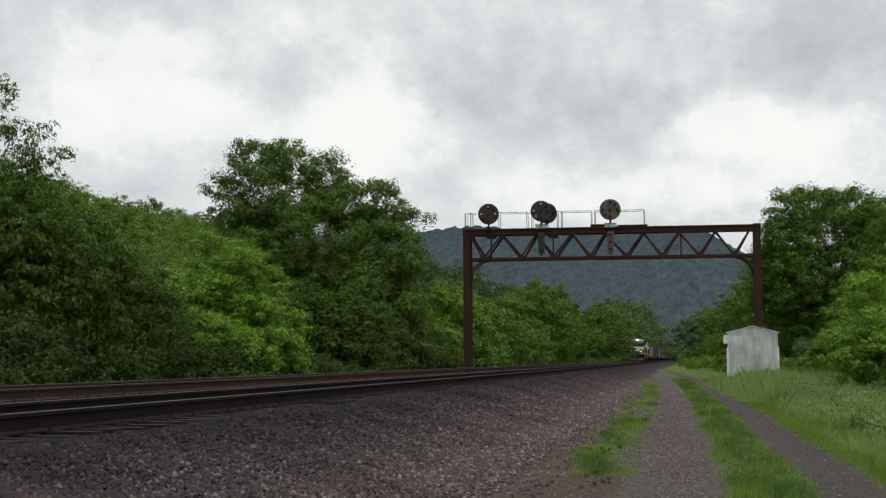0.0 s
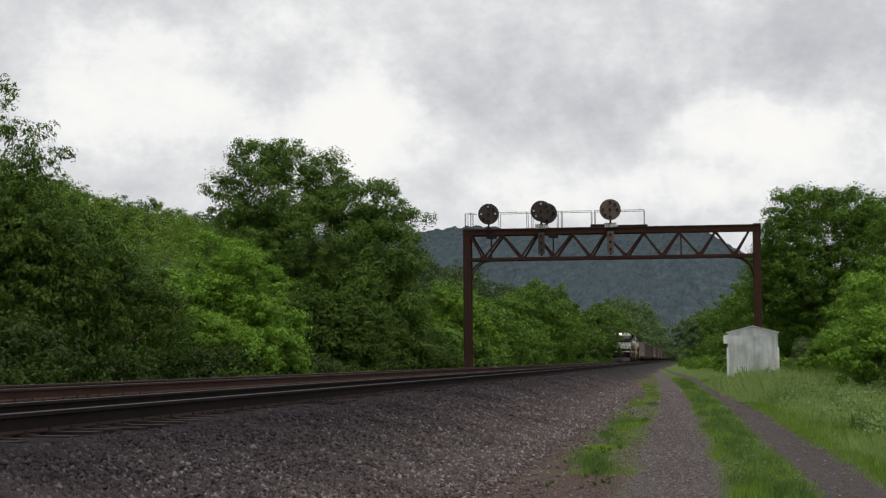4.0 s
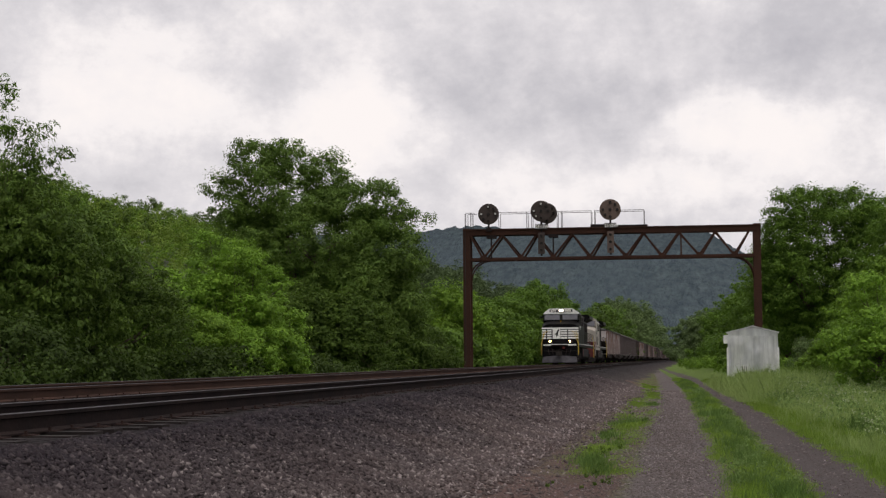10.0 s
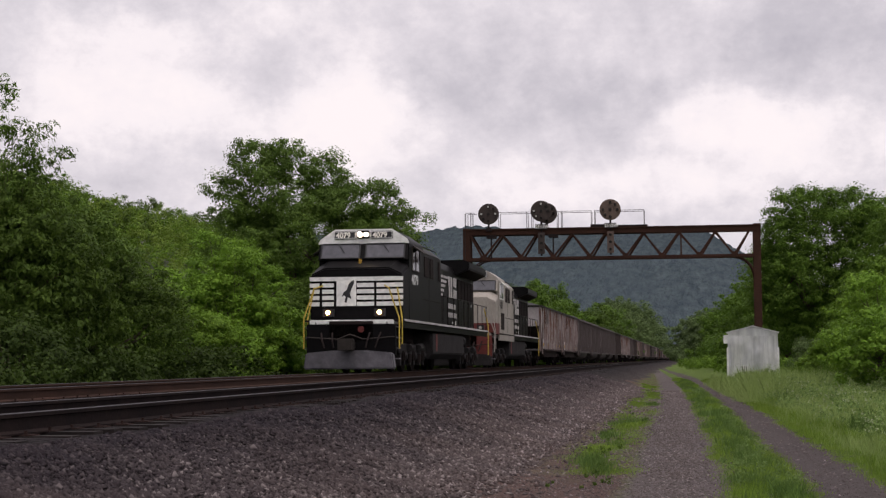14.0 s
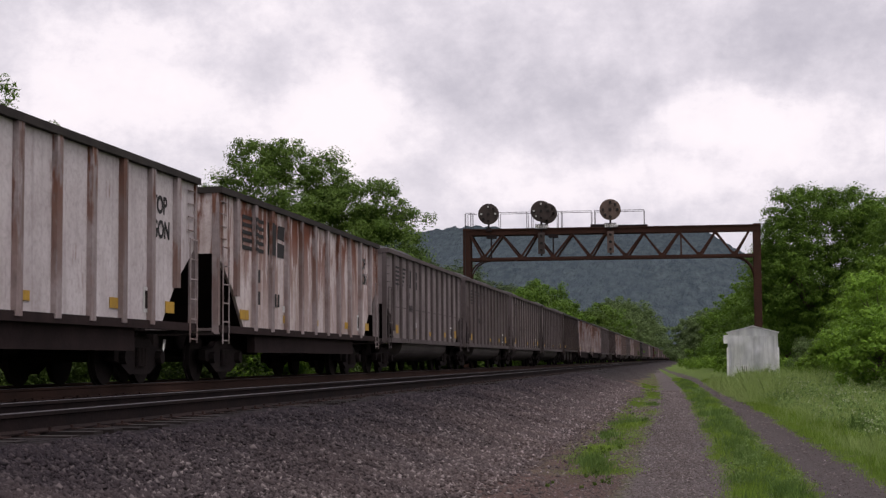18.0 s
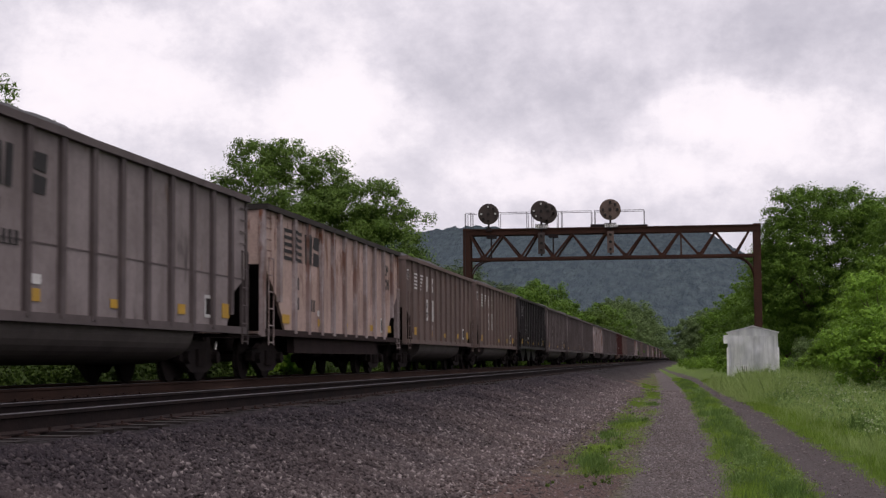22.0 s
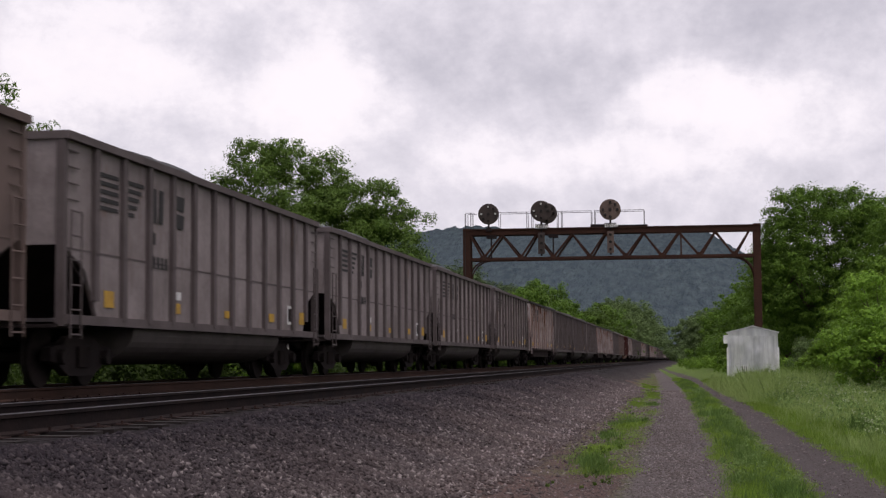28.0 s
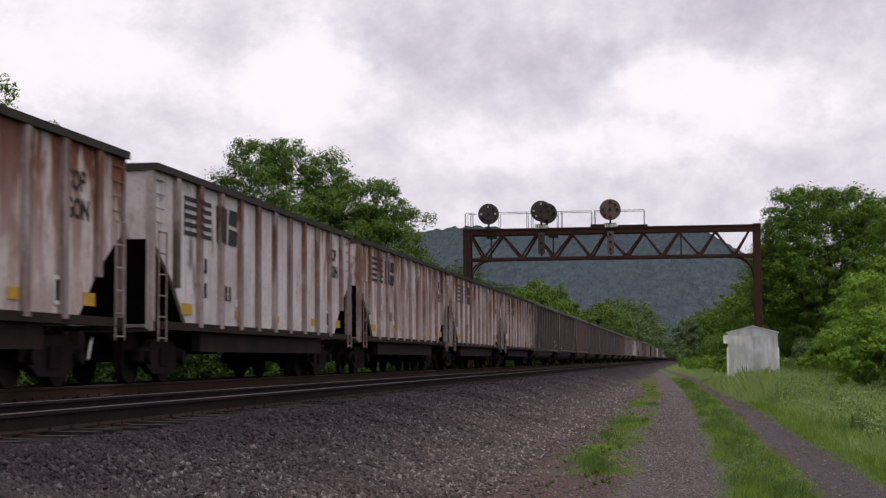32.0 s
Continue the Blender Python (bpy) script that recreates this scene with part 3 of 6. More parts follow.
def signal(x, y, z, mat, label, lower, pale, plate=""):
    s = thing("position_light_signal", label, "railway signal", (x, BRIDGE_Y + y, z), "signals on the bridge")
    part("target", Geo().tube((0, 0.0, 0), (0, 0.03, 0), 0.635, n=40).tube((0, -0.015, 0), (0, 0.03, 0), 0.605, n=40), mat, s, "round weathered target plate")
    spots = [(0, 0)] + [(0.43 * math.cos(i * math.pi / 4), 0.43 * math.sin(i * math.pi / 4)) for i in (0, 1, 2, 4, 5, 6)]
    for i, (u, w) in enumerate(spots):
        h = part("lamp_hood", Geo().tube((u, -0.11, w), (u, 0, w), 0.085, n=12), DARK_STEEL, s)
        part("lens", Geo().tube((u, -0.118, w), (u, -0.10, w), 0.062, n=12), LENS_PALE if i in pale else LENS, h)
    part("mast", Geo().tube((0, 0.1, -1.05), (0, 0.1, 0.3), 0.06, n=8), DARK_STEEL, s)
    part("mast_foot", Geo().box(-0.16, 0.16, 0.0, 0.25, -1.05, -0.85), DARK_STEEL, s)
    if lower:
        g = Geo().box(-0.2, 0.2, 0.0, 0.08, -2.6, -1.3)
        low = part("lower_arm", g, mat, s, "narrow lower light panel", bevel=0.02)
        for k in (0, 1, 2):
            part("lens", Geo().tube((0, -0.1, -1.5 - k * 0.44), (0, 0, -1.5 - k * 0.44), 0.085, n=12), LENS, low)
        part("bracket", Geo().box(-0.05, 0.05, 0.05, 0.15, -2.7, -1.0), DARK_STEEL, s)
    if plate:
        p = part("number_plate", Geo().box(-0.36, 0.36, -0.03, -0.015, -1.09, -0.80), FADED_BLACK, s, "plate with white characters")
        letters(plate, 0.27, WHITE_PAINT, p, (-0.35, -0.034, -1.04), FRONT, bold=0.006)
    return s


# ---- the signal hut ----
def signal_hut():
    h = thing("signal_hut", "dull aluminium trackside signal equipment hut in tall grass", "equipment hut", pose(3.45, 84, 0.05, 0, 0, -2))
    w, d, e, r = 1.30, 2.2, 2.72, 3.05
    part("body", Geo().prism([(-w, 0.25), (w, 0.25), (w, e), (0, r - 0.03), (-w, e)], "y", 0, d), ALUMINIUM, h, "ribless sheet-aluminium walls")
    part("roof", Geo().prism([(-w - 0.08, e - 0.02), (0, r), (w + 0.08, e - 0.02), (w + 0.08, e + 0.03), (0, r + 0.05), (-w - 0.08, e + 0.03)], "y", -0.1, d + 0.1), ALUMINIUM, h, "low-pitched gable roof")
    part("plinth", Geo().box(-w + 0.05, w - 0.05, 0.05, d - 0.05, -0.3, 0.26), CONCRETE, h, "concrete plinth")
    for x in (-w - 0.01, w + 0.01):
        part("corner_trim", Geo().box(x - 0.05, x + 0.05, -0.03, 0.04, 0.4, 1.95), WHITE_PAINT, h, "white corner strip")
    door = part("door", Geo().box(-1.12, -0.02, -0.025, 0.0, 0.4, 2.55), ALUMINIUM, h, bevel=0.008)
    part("door", Geo().box(0.02, 1.12, -0.025, 0.0, 0.4, 2.55), ALUMINIUM, h, bevel=0.008)
    part("latch", Geo().box(-0.95, -0.72, -0.06, -0.025, 1.05, 1.1), WHITE_PAINT, door)
    part("latch", Geo().box(-0.95, -0.72, -0.06, -0.025, 2.08, 2.13), WHITE_PAINT, door)
    part("vent_box", Geo().box(-w - 0.22, -w + 0.02, 0.0, 0.3, 2.15, 2.6), WHITE_PAINT, h, "small white box on the wall", bevel=0.02)
    part("notice", Geo().box(-0.62, -0.28, -0.032, -0.026, 0.55, 1.0), WHITE_PAINT, door, "white notice with dark bars")
    for k in range(3):
        part("notice_bar", Geo().box(-0.58 + k * 0.1, -0.53 + k * 0.1, -0.036, -0.031, 0.6, 0.95), FADED_BLACK, door)
    for u in (-0.6, 0.6):
        part("wall_rib", Geo().box(u - 0.015, u + 0.015, -0.035, -0.024, 0.45, 2.5), ALUMINIUM, h)
    for u in (-0.02, 0.35):
        part("bolt", Geo().tube((u, -0.04, 1.12), (u, -0.02, 1.12), 0.03, n=8), WHITE_PAINT, h)
    return h


# ---- leaves, trees, grass ----
def leaf_cloud(name, centres, size, rng, mat, long=1.5, droop=0.0, face=None, loose=0.42, far=False):
    """Leaves that lie along their tuft; far ones are three-cornered."""
    n = len(centres)
    nrm = rng.normal(0, loose, (n, 3)) + np.array([0, 0, 0.40]) + face
    nrm /= np.linalg.norm(nrm, axis=1)[:, None]
    a = np.cross(nrm, rng.normal(0, 1, (n, 3)))
    a /= np.linalg.norm(a, axis=1)[:, None] + 1e-9
    a[:, 2] -= droop
    c = np.cross(nrm, a)
    s = (size * rng.uniform(0.6, 1.3, n))[:, None]
    if far:
        v = np.stack([centres - a * s * long * 0.55 - c * s * 0.40, centres - a * s * long * 0.45 + c * s * 0.45, centres + a * s * long * 0.55], 1)
    else:
        v = np.stack([centres - a * s * long * 0.5, centres + c * s * 0.42 - a * s * 0.1, centres + a * s * long * 0.5, centres - c * s * 0.42 - a * s * 0.1], 1)
    k = v.shape[1]
    return numpy_mesh(name, v.reshape(-1, 3), np.arange(n * k).reshape(n, k), mat)


def crown_points(lobes, clumps, per, spread, rng, flat=0.6, hollow=0.55, sprays=0.10):
    """Leaf places: lobes (x, y, z, rx, ry, rz) hold clumps near their skin, clumps hold leaves."""
    lobes = np.array(lobes, float)
    wt = (lobes[:, 3] * lobes[:, 5])
    pick = rng.choice(len(lobes), clumps, p=wt / wt.sum())
    d = rng.normal(0, 1, (clumps, 3))
    d /= np.linalg.norm(d, axis=1)[:, None]
    d[:, 2] = np.where(d[:, 2] < -0.55, -d[:, 2], d[:, 2])
    rad = (hollow + (1 - hollow) * rng.random(clumps) ** 0.6) * rng.normal(1, 0.09, clumps)
    spray = rng.random(clumps) < sprays
    rad = np.where(spray, rng.uniform(1.0, 1.32, clumps), rad)
    cc = lobes[pick, :3] + d * rad[:, None] * lobes[pick, 3:]
    sp = spread * rng.uniform(0.6, 1.5, clumps) * np.where(spray, 0.62, 1.0)
    k = np.repeat(np.arange(clumps), per)
    e = rng.normal(0, 1, (len(k), 3)) + np.array([0, 0, 0.55])
    e /= np.linalg.norm(e, axis=1)[:, None]
    e += 0.35 * d[k]
    pts = cc[k] + e * (sp[k] * rng.uniform(0.55, 1.25, len(k)))[:, None] * np.array([1.15, 1.15, flat + 0.2])
    return cc, pts, e


def tree(name, label, category, x, y, lobes, mat, clumps, per, leaf, seed, trunk=0.25, spread=0.45, group="", long=1.5, droop=0.0, stems=1, hollow=0.5, sprays=0.10):
    """Lobes are given from the tree's foot."""
    rng = np.random.default_rng(seed)
    base = float(ground_z(x, y))
    t = thing(name, label, category, (x, y, base), group)
    cc, pts, face = crown_points(lobes, clumps, per, spread, rng, hollow=hollow, sprays=sprays)
    up = pts[:, 2] > 0.03
    pts, face = pts[up], face[up]
    g = Geo()
    top = max(l[2] for l in lobes)
    for k in range(stems):
        off = np.array([rng.normal(0, 0.25 * (stems > 1)), rng.normal(0, 0.25 * (stems > 1)), 0])
        p = off.copy()
        r = trunk
        goal = np.array([lobes[k % len(lobes)][0] * 0.6, lobes[k % len(lobes)][1] * 0.6, top * 0.85])
        spine = [p]
        for i in range(1, 6):
            q = off + (goal - off) * (i / 5) + rng.normal(0, 0.12, 3) * (top / 8)
            g.tube(spine[-1], q, r * (1 - (i - 1) / 5.5), r * (1 - i / 5.5), 7, False)
            spine.append(q)
        for j in rng.choice(len(cc), min(len(cc), 16)):
            s = spine[int(rng.integers(1, 5))]
            m = (s + cc[j]) / 2 + np.array([0, 0, -0.1]) * (top / 8)
            g.tube(s, m, r * 0.35, r * 0.22, 5, False)
            g.tube(m, cc[j], r * 0.22, r * 0.06, 5, False)
    part("trunk", g, BARK, t)
    part("crown", leaf_cloud("crown", pts, leaf, rng, mat, long, droop, face, far=y > 60), None, t)
    return t


def domes(h, w, seed, k=13):
    """The lobes of a shrub: a core, and small flattened domes set over it in tiers."""
    rng = random.Random(seed)
    out = [(0, 0, h * 0.40, w * 0.72, w * 0.72, h * 0.40)]
    for i in range(k):
        u = (i + 0.5) / k
        a = i * 2.4 + rng.uniform(-0.4, 0.4)
        r = w * math.sqrt(1 - (u * 0.95) ** 2) * rng.uniform(0.75, 1.0)
        q = rng.uniform(0.26, 0.42) * w
        out.append((r * math.cos(a), r * math.sin(a), h * (0.16 + 0.74 * u), q * 1.2, q * 1.2, q * 0.75))
    return out


def vegetation():
    near = "trees beside the line"
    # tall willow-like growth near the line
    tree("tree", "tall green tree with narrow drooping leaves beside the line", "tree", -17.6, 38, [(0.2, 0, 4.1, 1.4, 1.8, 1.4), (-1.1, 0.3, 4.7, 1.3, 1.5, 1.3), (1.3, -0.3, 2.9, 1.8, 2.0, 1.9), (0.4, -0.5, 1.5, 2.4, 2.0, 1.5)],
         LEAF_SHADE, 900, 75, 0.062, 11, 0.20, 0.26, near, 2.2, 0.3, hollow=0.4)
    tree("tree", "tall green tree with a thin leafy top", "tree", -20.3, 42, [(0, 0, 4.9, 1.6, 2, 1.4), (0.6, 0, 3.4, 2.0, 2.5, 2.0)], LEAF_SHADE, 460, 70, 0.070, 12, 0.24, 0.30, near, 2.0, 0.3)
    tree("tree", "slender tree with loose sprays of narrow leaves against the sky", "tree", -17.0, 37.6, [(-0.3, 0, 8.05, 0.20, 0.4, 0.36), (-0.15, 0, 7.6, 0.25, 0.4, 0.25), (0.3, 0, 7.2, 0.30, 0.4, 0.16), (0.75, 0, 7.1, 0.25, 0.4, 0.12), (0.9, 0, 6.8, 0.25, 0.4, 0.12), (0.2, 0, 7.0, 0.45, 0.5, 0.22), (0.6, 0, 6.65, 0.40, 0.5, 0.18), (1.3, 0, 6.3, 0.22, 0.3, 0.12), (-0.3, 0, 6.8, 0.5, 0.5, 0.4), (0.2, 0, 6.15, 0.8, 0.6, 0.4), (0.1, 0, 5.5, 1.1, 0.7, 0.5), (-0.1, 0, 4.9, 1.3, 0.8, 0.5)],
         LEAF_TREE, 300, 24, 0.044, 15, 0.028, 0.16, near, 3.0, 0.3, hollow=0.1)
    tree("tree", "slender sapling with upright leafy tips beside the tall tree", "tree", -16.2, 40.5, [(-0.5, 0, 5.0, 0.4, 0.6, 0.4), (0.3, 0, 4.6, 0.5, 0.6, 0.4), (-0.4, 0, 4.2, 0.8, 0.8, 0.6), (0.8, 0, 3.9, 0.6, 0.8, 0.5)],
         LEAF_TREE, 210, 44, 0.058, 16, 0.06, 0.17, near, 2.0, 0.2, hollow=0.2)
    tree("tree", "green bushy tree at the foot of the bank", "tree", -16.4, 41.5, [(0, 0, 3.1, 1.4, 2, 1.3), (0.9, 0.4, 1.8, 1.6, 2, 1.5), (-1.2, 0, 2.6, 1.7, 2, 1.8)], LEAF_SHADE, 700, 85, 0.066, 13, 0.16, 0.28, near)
    tree("shrub", "low dark green shrub beside the ballast", "shrub", -14.9, 33, [(0, 0, 0.9, 1.2, 1.2, 1.0)], LEAF_DEEP_SHADE, 120, 80, 0.07, 14, 0.06, 0.22, near, stems=3)
    # bright shrubs
    for i, (x, y, h, w) in enumerate([(-15.5, 52, 5.8, 1.55), (-14.75, 53, 3.6, 1.15), (-16.9, 51, 4.3, 1.5), (-16.0, 48, 2.9, 1.5), (-17.6, 47, 2.9, 1.6), (-14.5, 54, 1.9, 0.9), (-15.2, 50, 2.5, 1.4)]):
        tree("shrub", "bright green leafy shrub in full summer growth", "shrub", x, y, domes(h, w * 1.12, 300 + i),
             LEAF_MID if i in (3, 4) else LEAF_BRIGHT, 420, 64, 0.072, 20 + i, 0.07, 0.19, near, stems=3, hollow=0.72, sprays=0.05)
    # the large broad tree
    tree("tree", "large broad dark green tree with an uneven open crown", "tree", -19.4, 80,
         [(-3.4, 0, 11.7, 1.0, 1.2, 1.0), (-1.2, 0.3, 11.7, 1.3, 1.3, 0.9), (0.6, 0, 11.1, 0.9, 1.1, 0.8), (-4.8, 0, 10.0, 0.8, 1.0, 0.9), (-2.2, 0, 9.6, 2.7, 2.8, 2.0), (1.4, 0.5, 8.9, 2.1, 2.6, 1.7), (4.0, 0, 9.1, 0.8, 1.0, 1.1), (3.0, 0.3, 7.9, 1.2, 1.5, 1.2),
          (5.2, 0.3, 8.4, 0.7, 0.6, 0.35), (-3.4, 0, 7.2, 2.2, 2.6, 2.2), (0.2, -0.6, 6.8, 3.6, 3.4, 2.8), (4.0, 0, 6.5, 1.9, 2.0, 1.9), (-1.6, -0.5, 3.9, 3.8, 3.2, 2.6), (2.6, -0.6, 3.8, 3.2, 3.0, 2.6), (4.2, 0, 3.2, 1.9, 1.8, 2.2), (-0.2, -1, 1.8, 5.0, 3.2, 1.8)],
         LEAF_TREE, 1900, 115, 0.095, 31, 0.38, 0.42, near, sprays=0.16)
    # Shrubs added to darken the tree's foot; the shade is in their leaves.
    for i, (x, y, h, w) in enumerate([(-16.6, 75, 4.4, 2.3), (-18.8, 74, 4.6, 2.3), (-15.6, 80, 4.0, 2.0), (-15.0, 87, 2.8, 1.6)]):
        tree("shrub", "dark shrub standing in for shade under the large tree", "shrub", x, y, [(0, 0, h * 0.6, w * 0.85, w * 0.85, h * 0.36), (0.5, 0, h * 0.3, w, w, h * 0.3)], LEAF_SHADE, 330, 75, 0.10, 130 + i, 0.06, 0.32, near, stems=3)
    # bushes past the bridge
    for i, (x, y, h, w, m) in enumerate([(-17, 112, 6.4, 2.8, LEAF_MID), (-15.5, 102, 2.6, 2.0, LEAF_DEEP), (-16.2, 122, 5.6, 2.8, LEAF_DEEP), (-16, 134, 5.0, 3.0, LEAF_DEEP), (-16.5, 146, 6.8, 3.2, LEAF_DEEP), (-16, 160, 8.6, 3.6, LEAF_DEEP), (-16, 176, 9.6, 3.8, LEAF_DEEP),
                                         (-16.5, 196, 8.2, 4.2, LEAF_SHADE), (-17, 218, 8.0, 4.2, LEAF_DEEP), (-15.5, 245, 8.6, 4.4, LEAF_SHADE), (-16, 280, 10.0, 5.0, LEAF_SHADE), (-17, 320, 12, 5.4, LEAF_DEEP), (-17, 370, 15, 6, LEAF_GREY_HAZE), (-18, 430, 17, 7, LEAF_GREY_HAZE), (-17, 510, 19, 8, LEAF_GREY_HAZE), (-17.5, 610, 22, 9, LEAF_GREY_HAZE), (-18, 720, 24, 9, LEAF_GREY_HAZE)]):
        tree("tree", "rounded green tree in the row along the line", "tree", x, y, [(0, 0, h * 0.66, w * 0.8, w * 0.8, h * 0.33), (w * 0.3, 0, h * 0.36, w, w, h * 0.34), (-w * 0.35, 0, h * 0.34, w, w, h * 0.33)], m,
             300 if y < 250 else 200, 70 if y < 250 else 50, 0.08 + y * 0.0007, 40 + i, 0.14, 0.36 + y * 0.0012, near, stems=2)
    # trees by the road
    tree("tree", "large rounded green tree behind the signal bridge", "tree", 9.6, 111, [(-2.3, 0, 11.6, 1.0, 1.4, 1.0), (-0.6, 0.3, 11.6, 1.6, 1.8, 1.2), (1.7, 0, 11.3, 1.7, 1.8, 1.2), (3.8, 0, 10.4, 1.9, 1.9, 1.3), (-2.9, 0, 9.4, 1.6, 2.0, 1.7), (0.4, 0, 9.0, 3.0, 3.0, 2.5), (4.0, 0, 8.2, 3.0, 3.0, 2.8),
         (-3.9, 0, 6.8, 1.7, 2.0, 1.9), (-1.4, -0.4, 6.0, 3.2, 3.0, 2.8), (2.8, -0.4, 5.0, 3.4, 3.2, 3.0), (-3.4, 0, 3.4, 2.3, 2.2, 2.4), (0.4, -0.6, 2.6, 4.4, 3.0, 2.4)],
         LEAF_DEEP, 1700, 90, 0.115, 71, 0.36, 0.46, near, hollow=0.42)
    tree("tree", "deep green tree beside the road", "tree", 15.5, 104, [(0, 0, 8.6, 3.4, 3, 3), (-1, 0, 5, 4, 3.4, 3.6), (2, 0, 4, 4, 3.4, 3.6)], LEAF_DEEP, 560, 80, 0.14, 72, 0.3, 0.5, near)
    tree("shrub", "grey-green shrub beside the equipment hut", "shrub", 5.9, 79, [(0, 0, 1.3, 0.8, 0.8, 0.8), (0.5, 0, 0.8, 0.9, 0.8, 0.7)], LEAF_GREY_HAZE, 120, 60, 0.06, 73, 0.04, 0.22, "shrubs by the road", stems=3)
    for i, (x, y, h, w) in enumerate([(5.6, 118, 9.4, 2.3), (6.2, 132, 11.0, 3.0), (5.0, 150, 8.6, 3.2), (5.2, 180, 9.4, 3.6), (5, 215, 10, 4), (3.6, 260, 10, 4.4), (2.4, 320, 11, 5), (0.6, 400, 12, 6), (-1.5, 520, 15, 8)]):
        tree("tree", "green tree in the row beside the road", "tree", x + w * 0.6, y, [(0, 0, h * 0.66, w * 0.8, w * 0.8, h * 0.33), (w * 0.2, 0, h * 0.36, w, w, h * 0.34), (-w * 0.25, 0, h * 0.22, w, w, h * 0.24), (0, -w * 0.4, h * 0.12, w * 0.9, w * 0.8, h * 0.14)], LEAF_DEEP if y < 300 else LEAF_GREY_HAZE,
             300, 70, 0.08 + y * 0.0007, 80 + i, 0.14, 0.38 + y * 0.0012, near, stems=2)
    for i, (x, y, h, w) in enumerate([(6.4, 52, 3.9, 1.5), (7.6, 56, 4.6, 1.9), (5.9, 47, 2.5, 1.3), (8.2, 62, 4.2, 2.0), (7.2, 67, 2.6, 1.5), (6.6, 73, 1.7, 1.1), (7.2, 44, 3.2, 1.5), (9, 74, 5.0, 2.4)]):
        tree("shrub", "leafy green shrub growing out of tall grass", "shrub", x, y, domes(h, w * 1.1, 330 + i),
             (LEAF_BRIGHT, LEAF_MID, LEAF_BRIGHT, LEAF_MID)[i % 4], 300, 64, 0.075, 100 + i, 0.05, 0.19, "shrubs by the road", stems=3, hollow=0.72, sprays=0.05)


def undergrowth():
    """Low tangled growth along the far side of the line and under the trees."""
    rng = np.random.default_rng(17)
    n = 420
    y = 26 + 190 * rng.random(n) ** 1.3
    x = rng.uniform(-17.5, -13.9, n)
    r = rng.uniform(0.30, 0.75, n) + 0.35 * (y < 60)
    lobes = [(a, b, float(ground_z(a, b)) + c * 0.5, c, c, c * 0.8) for a, b, c in zip(x, y, r)]
    cc, pts, face = crown_points(lobes, 4600, 36, 0.22, rng, hollow=0.3)
    # The undergrowth's shade lies in its leaf colour.
    tagged(new("undergrowth", leaf_cloud("undergrowth", pts, 0.085, rng, LEAF_DEEP_SHADE, face=face)), "low dark green undergrowth beyond the tracks", "undergrowth", kind="stuff")
    n = 260
    y, x = 95 + 420 * rng.random(n) ** 1.3, rng.uniform(-17.5, -14.2, n)
    lobes = [(a, b, float(ground_z(a, b)) + c * 0.6, c, c, c) for a, b, c in zip(x, y, rng.uniform(0.7, 1.7, n))]
    cc, pts, face = crown_points(lobes, 2600, 34, 0.4, rng, hollow=0.4)
    tagged(new("undergrowth", leaf_cloud("undergrowth", pts, 0.2, rng, LEAF_DEEP, face=face, far=True)), "thick green undergrowth below the row of trees", "undergrowth", kind="stuff")
    n = 160
    y, x, r = rng.uniform(88, 230, n), rng.uniform(5.4, 12, n), rng.uniform(0.4, 1.1, n)
    lobes = [(a + float(road_x(b)), b, float(ground_z(a, b)) + c * 0.5, c, c, c * 0.8) for a, b, c in zip(x, y, r)]
    cc, pts, face = crown_points(lobes, 1800, 40, 0.24, rng, hollow=0.3)
    tagged(new("undergrowth", leaf_cloud("undergrowth", pts, 0.1, rng, LEAF_MID, face=face)), "low green undergrowth beside the road", "undergrowth", kind="stuff")


def hill_z(x, y):
    """A wooded rise on the far side of the line, higher farther on."""
    t = np.clip((-24 - x) / 95, 0, 1)
    return 0.3 + 27.5 * t * t * (3 - 2 * t) * np.clip((y - 60) / 120, 0, 1) * np.clip((1300 - y) / 400, 0, 1) * (1 + 0.30 * np.clip((y - 320) / 380, 0, 1))


FOREST_FLOOR = surface("forest_floor", (0.035, 0.055, 0.02), (0.05, 0.045, 0.03), 0.2, 0.95, fine=2)


def hillside():
    tagged(new("hillside", sheet("hillside", np.linspace(-420, -22, 42), np.linspace(60, 1300, 62), hill_z, FOREST_FLOOR)), "steep wooded hillside", "hill", kind="structure")
    rng = np.random.default_rng(8)
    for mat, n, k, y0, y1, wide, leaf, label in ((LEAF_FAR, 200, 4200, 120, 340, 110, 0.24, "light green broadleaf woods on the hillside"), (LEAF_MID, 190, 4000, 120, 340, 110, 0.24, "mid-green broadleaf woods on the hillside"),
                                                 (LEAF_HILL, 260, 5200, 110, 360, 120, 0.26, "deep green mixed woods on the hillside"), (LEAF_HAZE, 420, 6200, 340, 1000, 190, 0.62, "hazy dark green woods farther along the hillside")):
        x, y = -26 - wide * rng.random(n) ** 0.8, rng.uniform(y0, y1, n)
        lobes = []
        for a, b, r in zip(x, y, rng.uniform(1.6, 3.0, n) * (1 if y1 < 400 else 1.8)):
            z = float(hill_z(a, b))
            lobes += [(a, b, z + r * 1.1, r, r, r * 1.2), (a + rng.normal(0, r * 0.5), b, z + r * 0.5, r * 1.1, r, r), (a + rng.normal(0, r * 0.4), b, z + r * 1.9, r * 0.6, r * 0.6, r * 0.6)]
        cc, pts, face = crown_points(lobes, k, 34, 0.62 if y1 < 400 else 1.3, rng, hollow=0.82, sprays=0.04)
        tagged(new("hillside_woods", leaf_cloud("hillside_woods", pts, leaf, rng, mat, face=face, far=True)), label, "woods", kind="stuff")


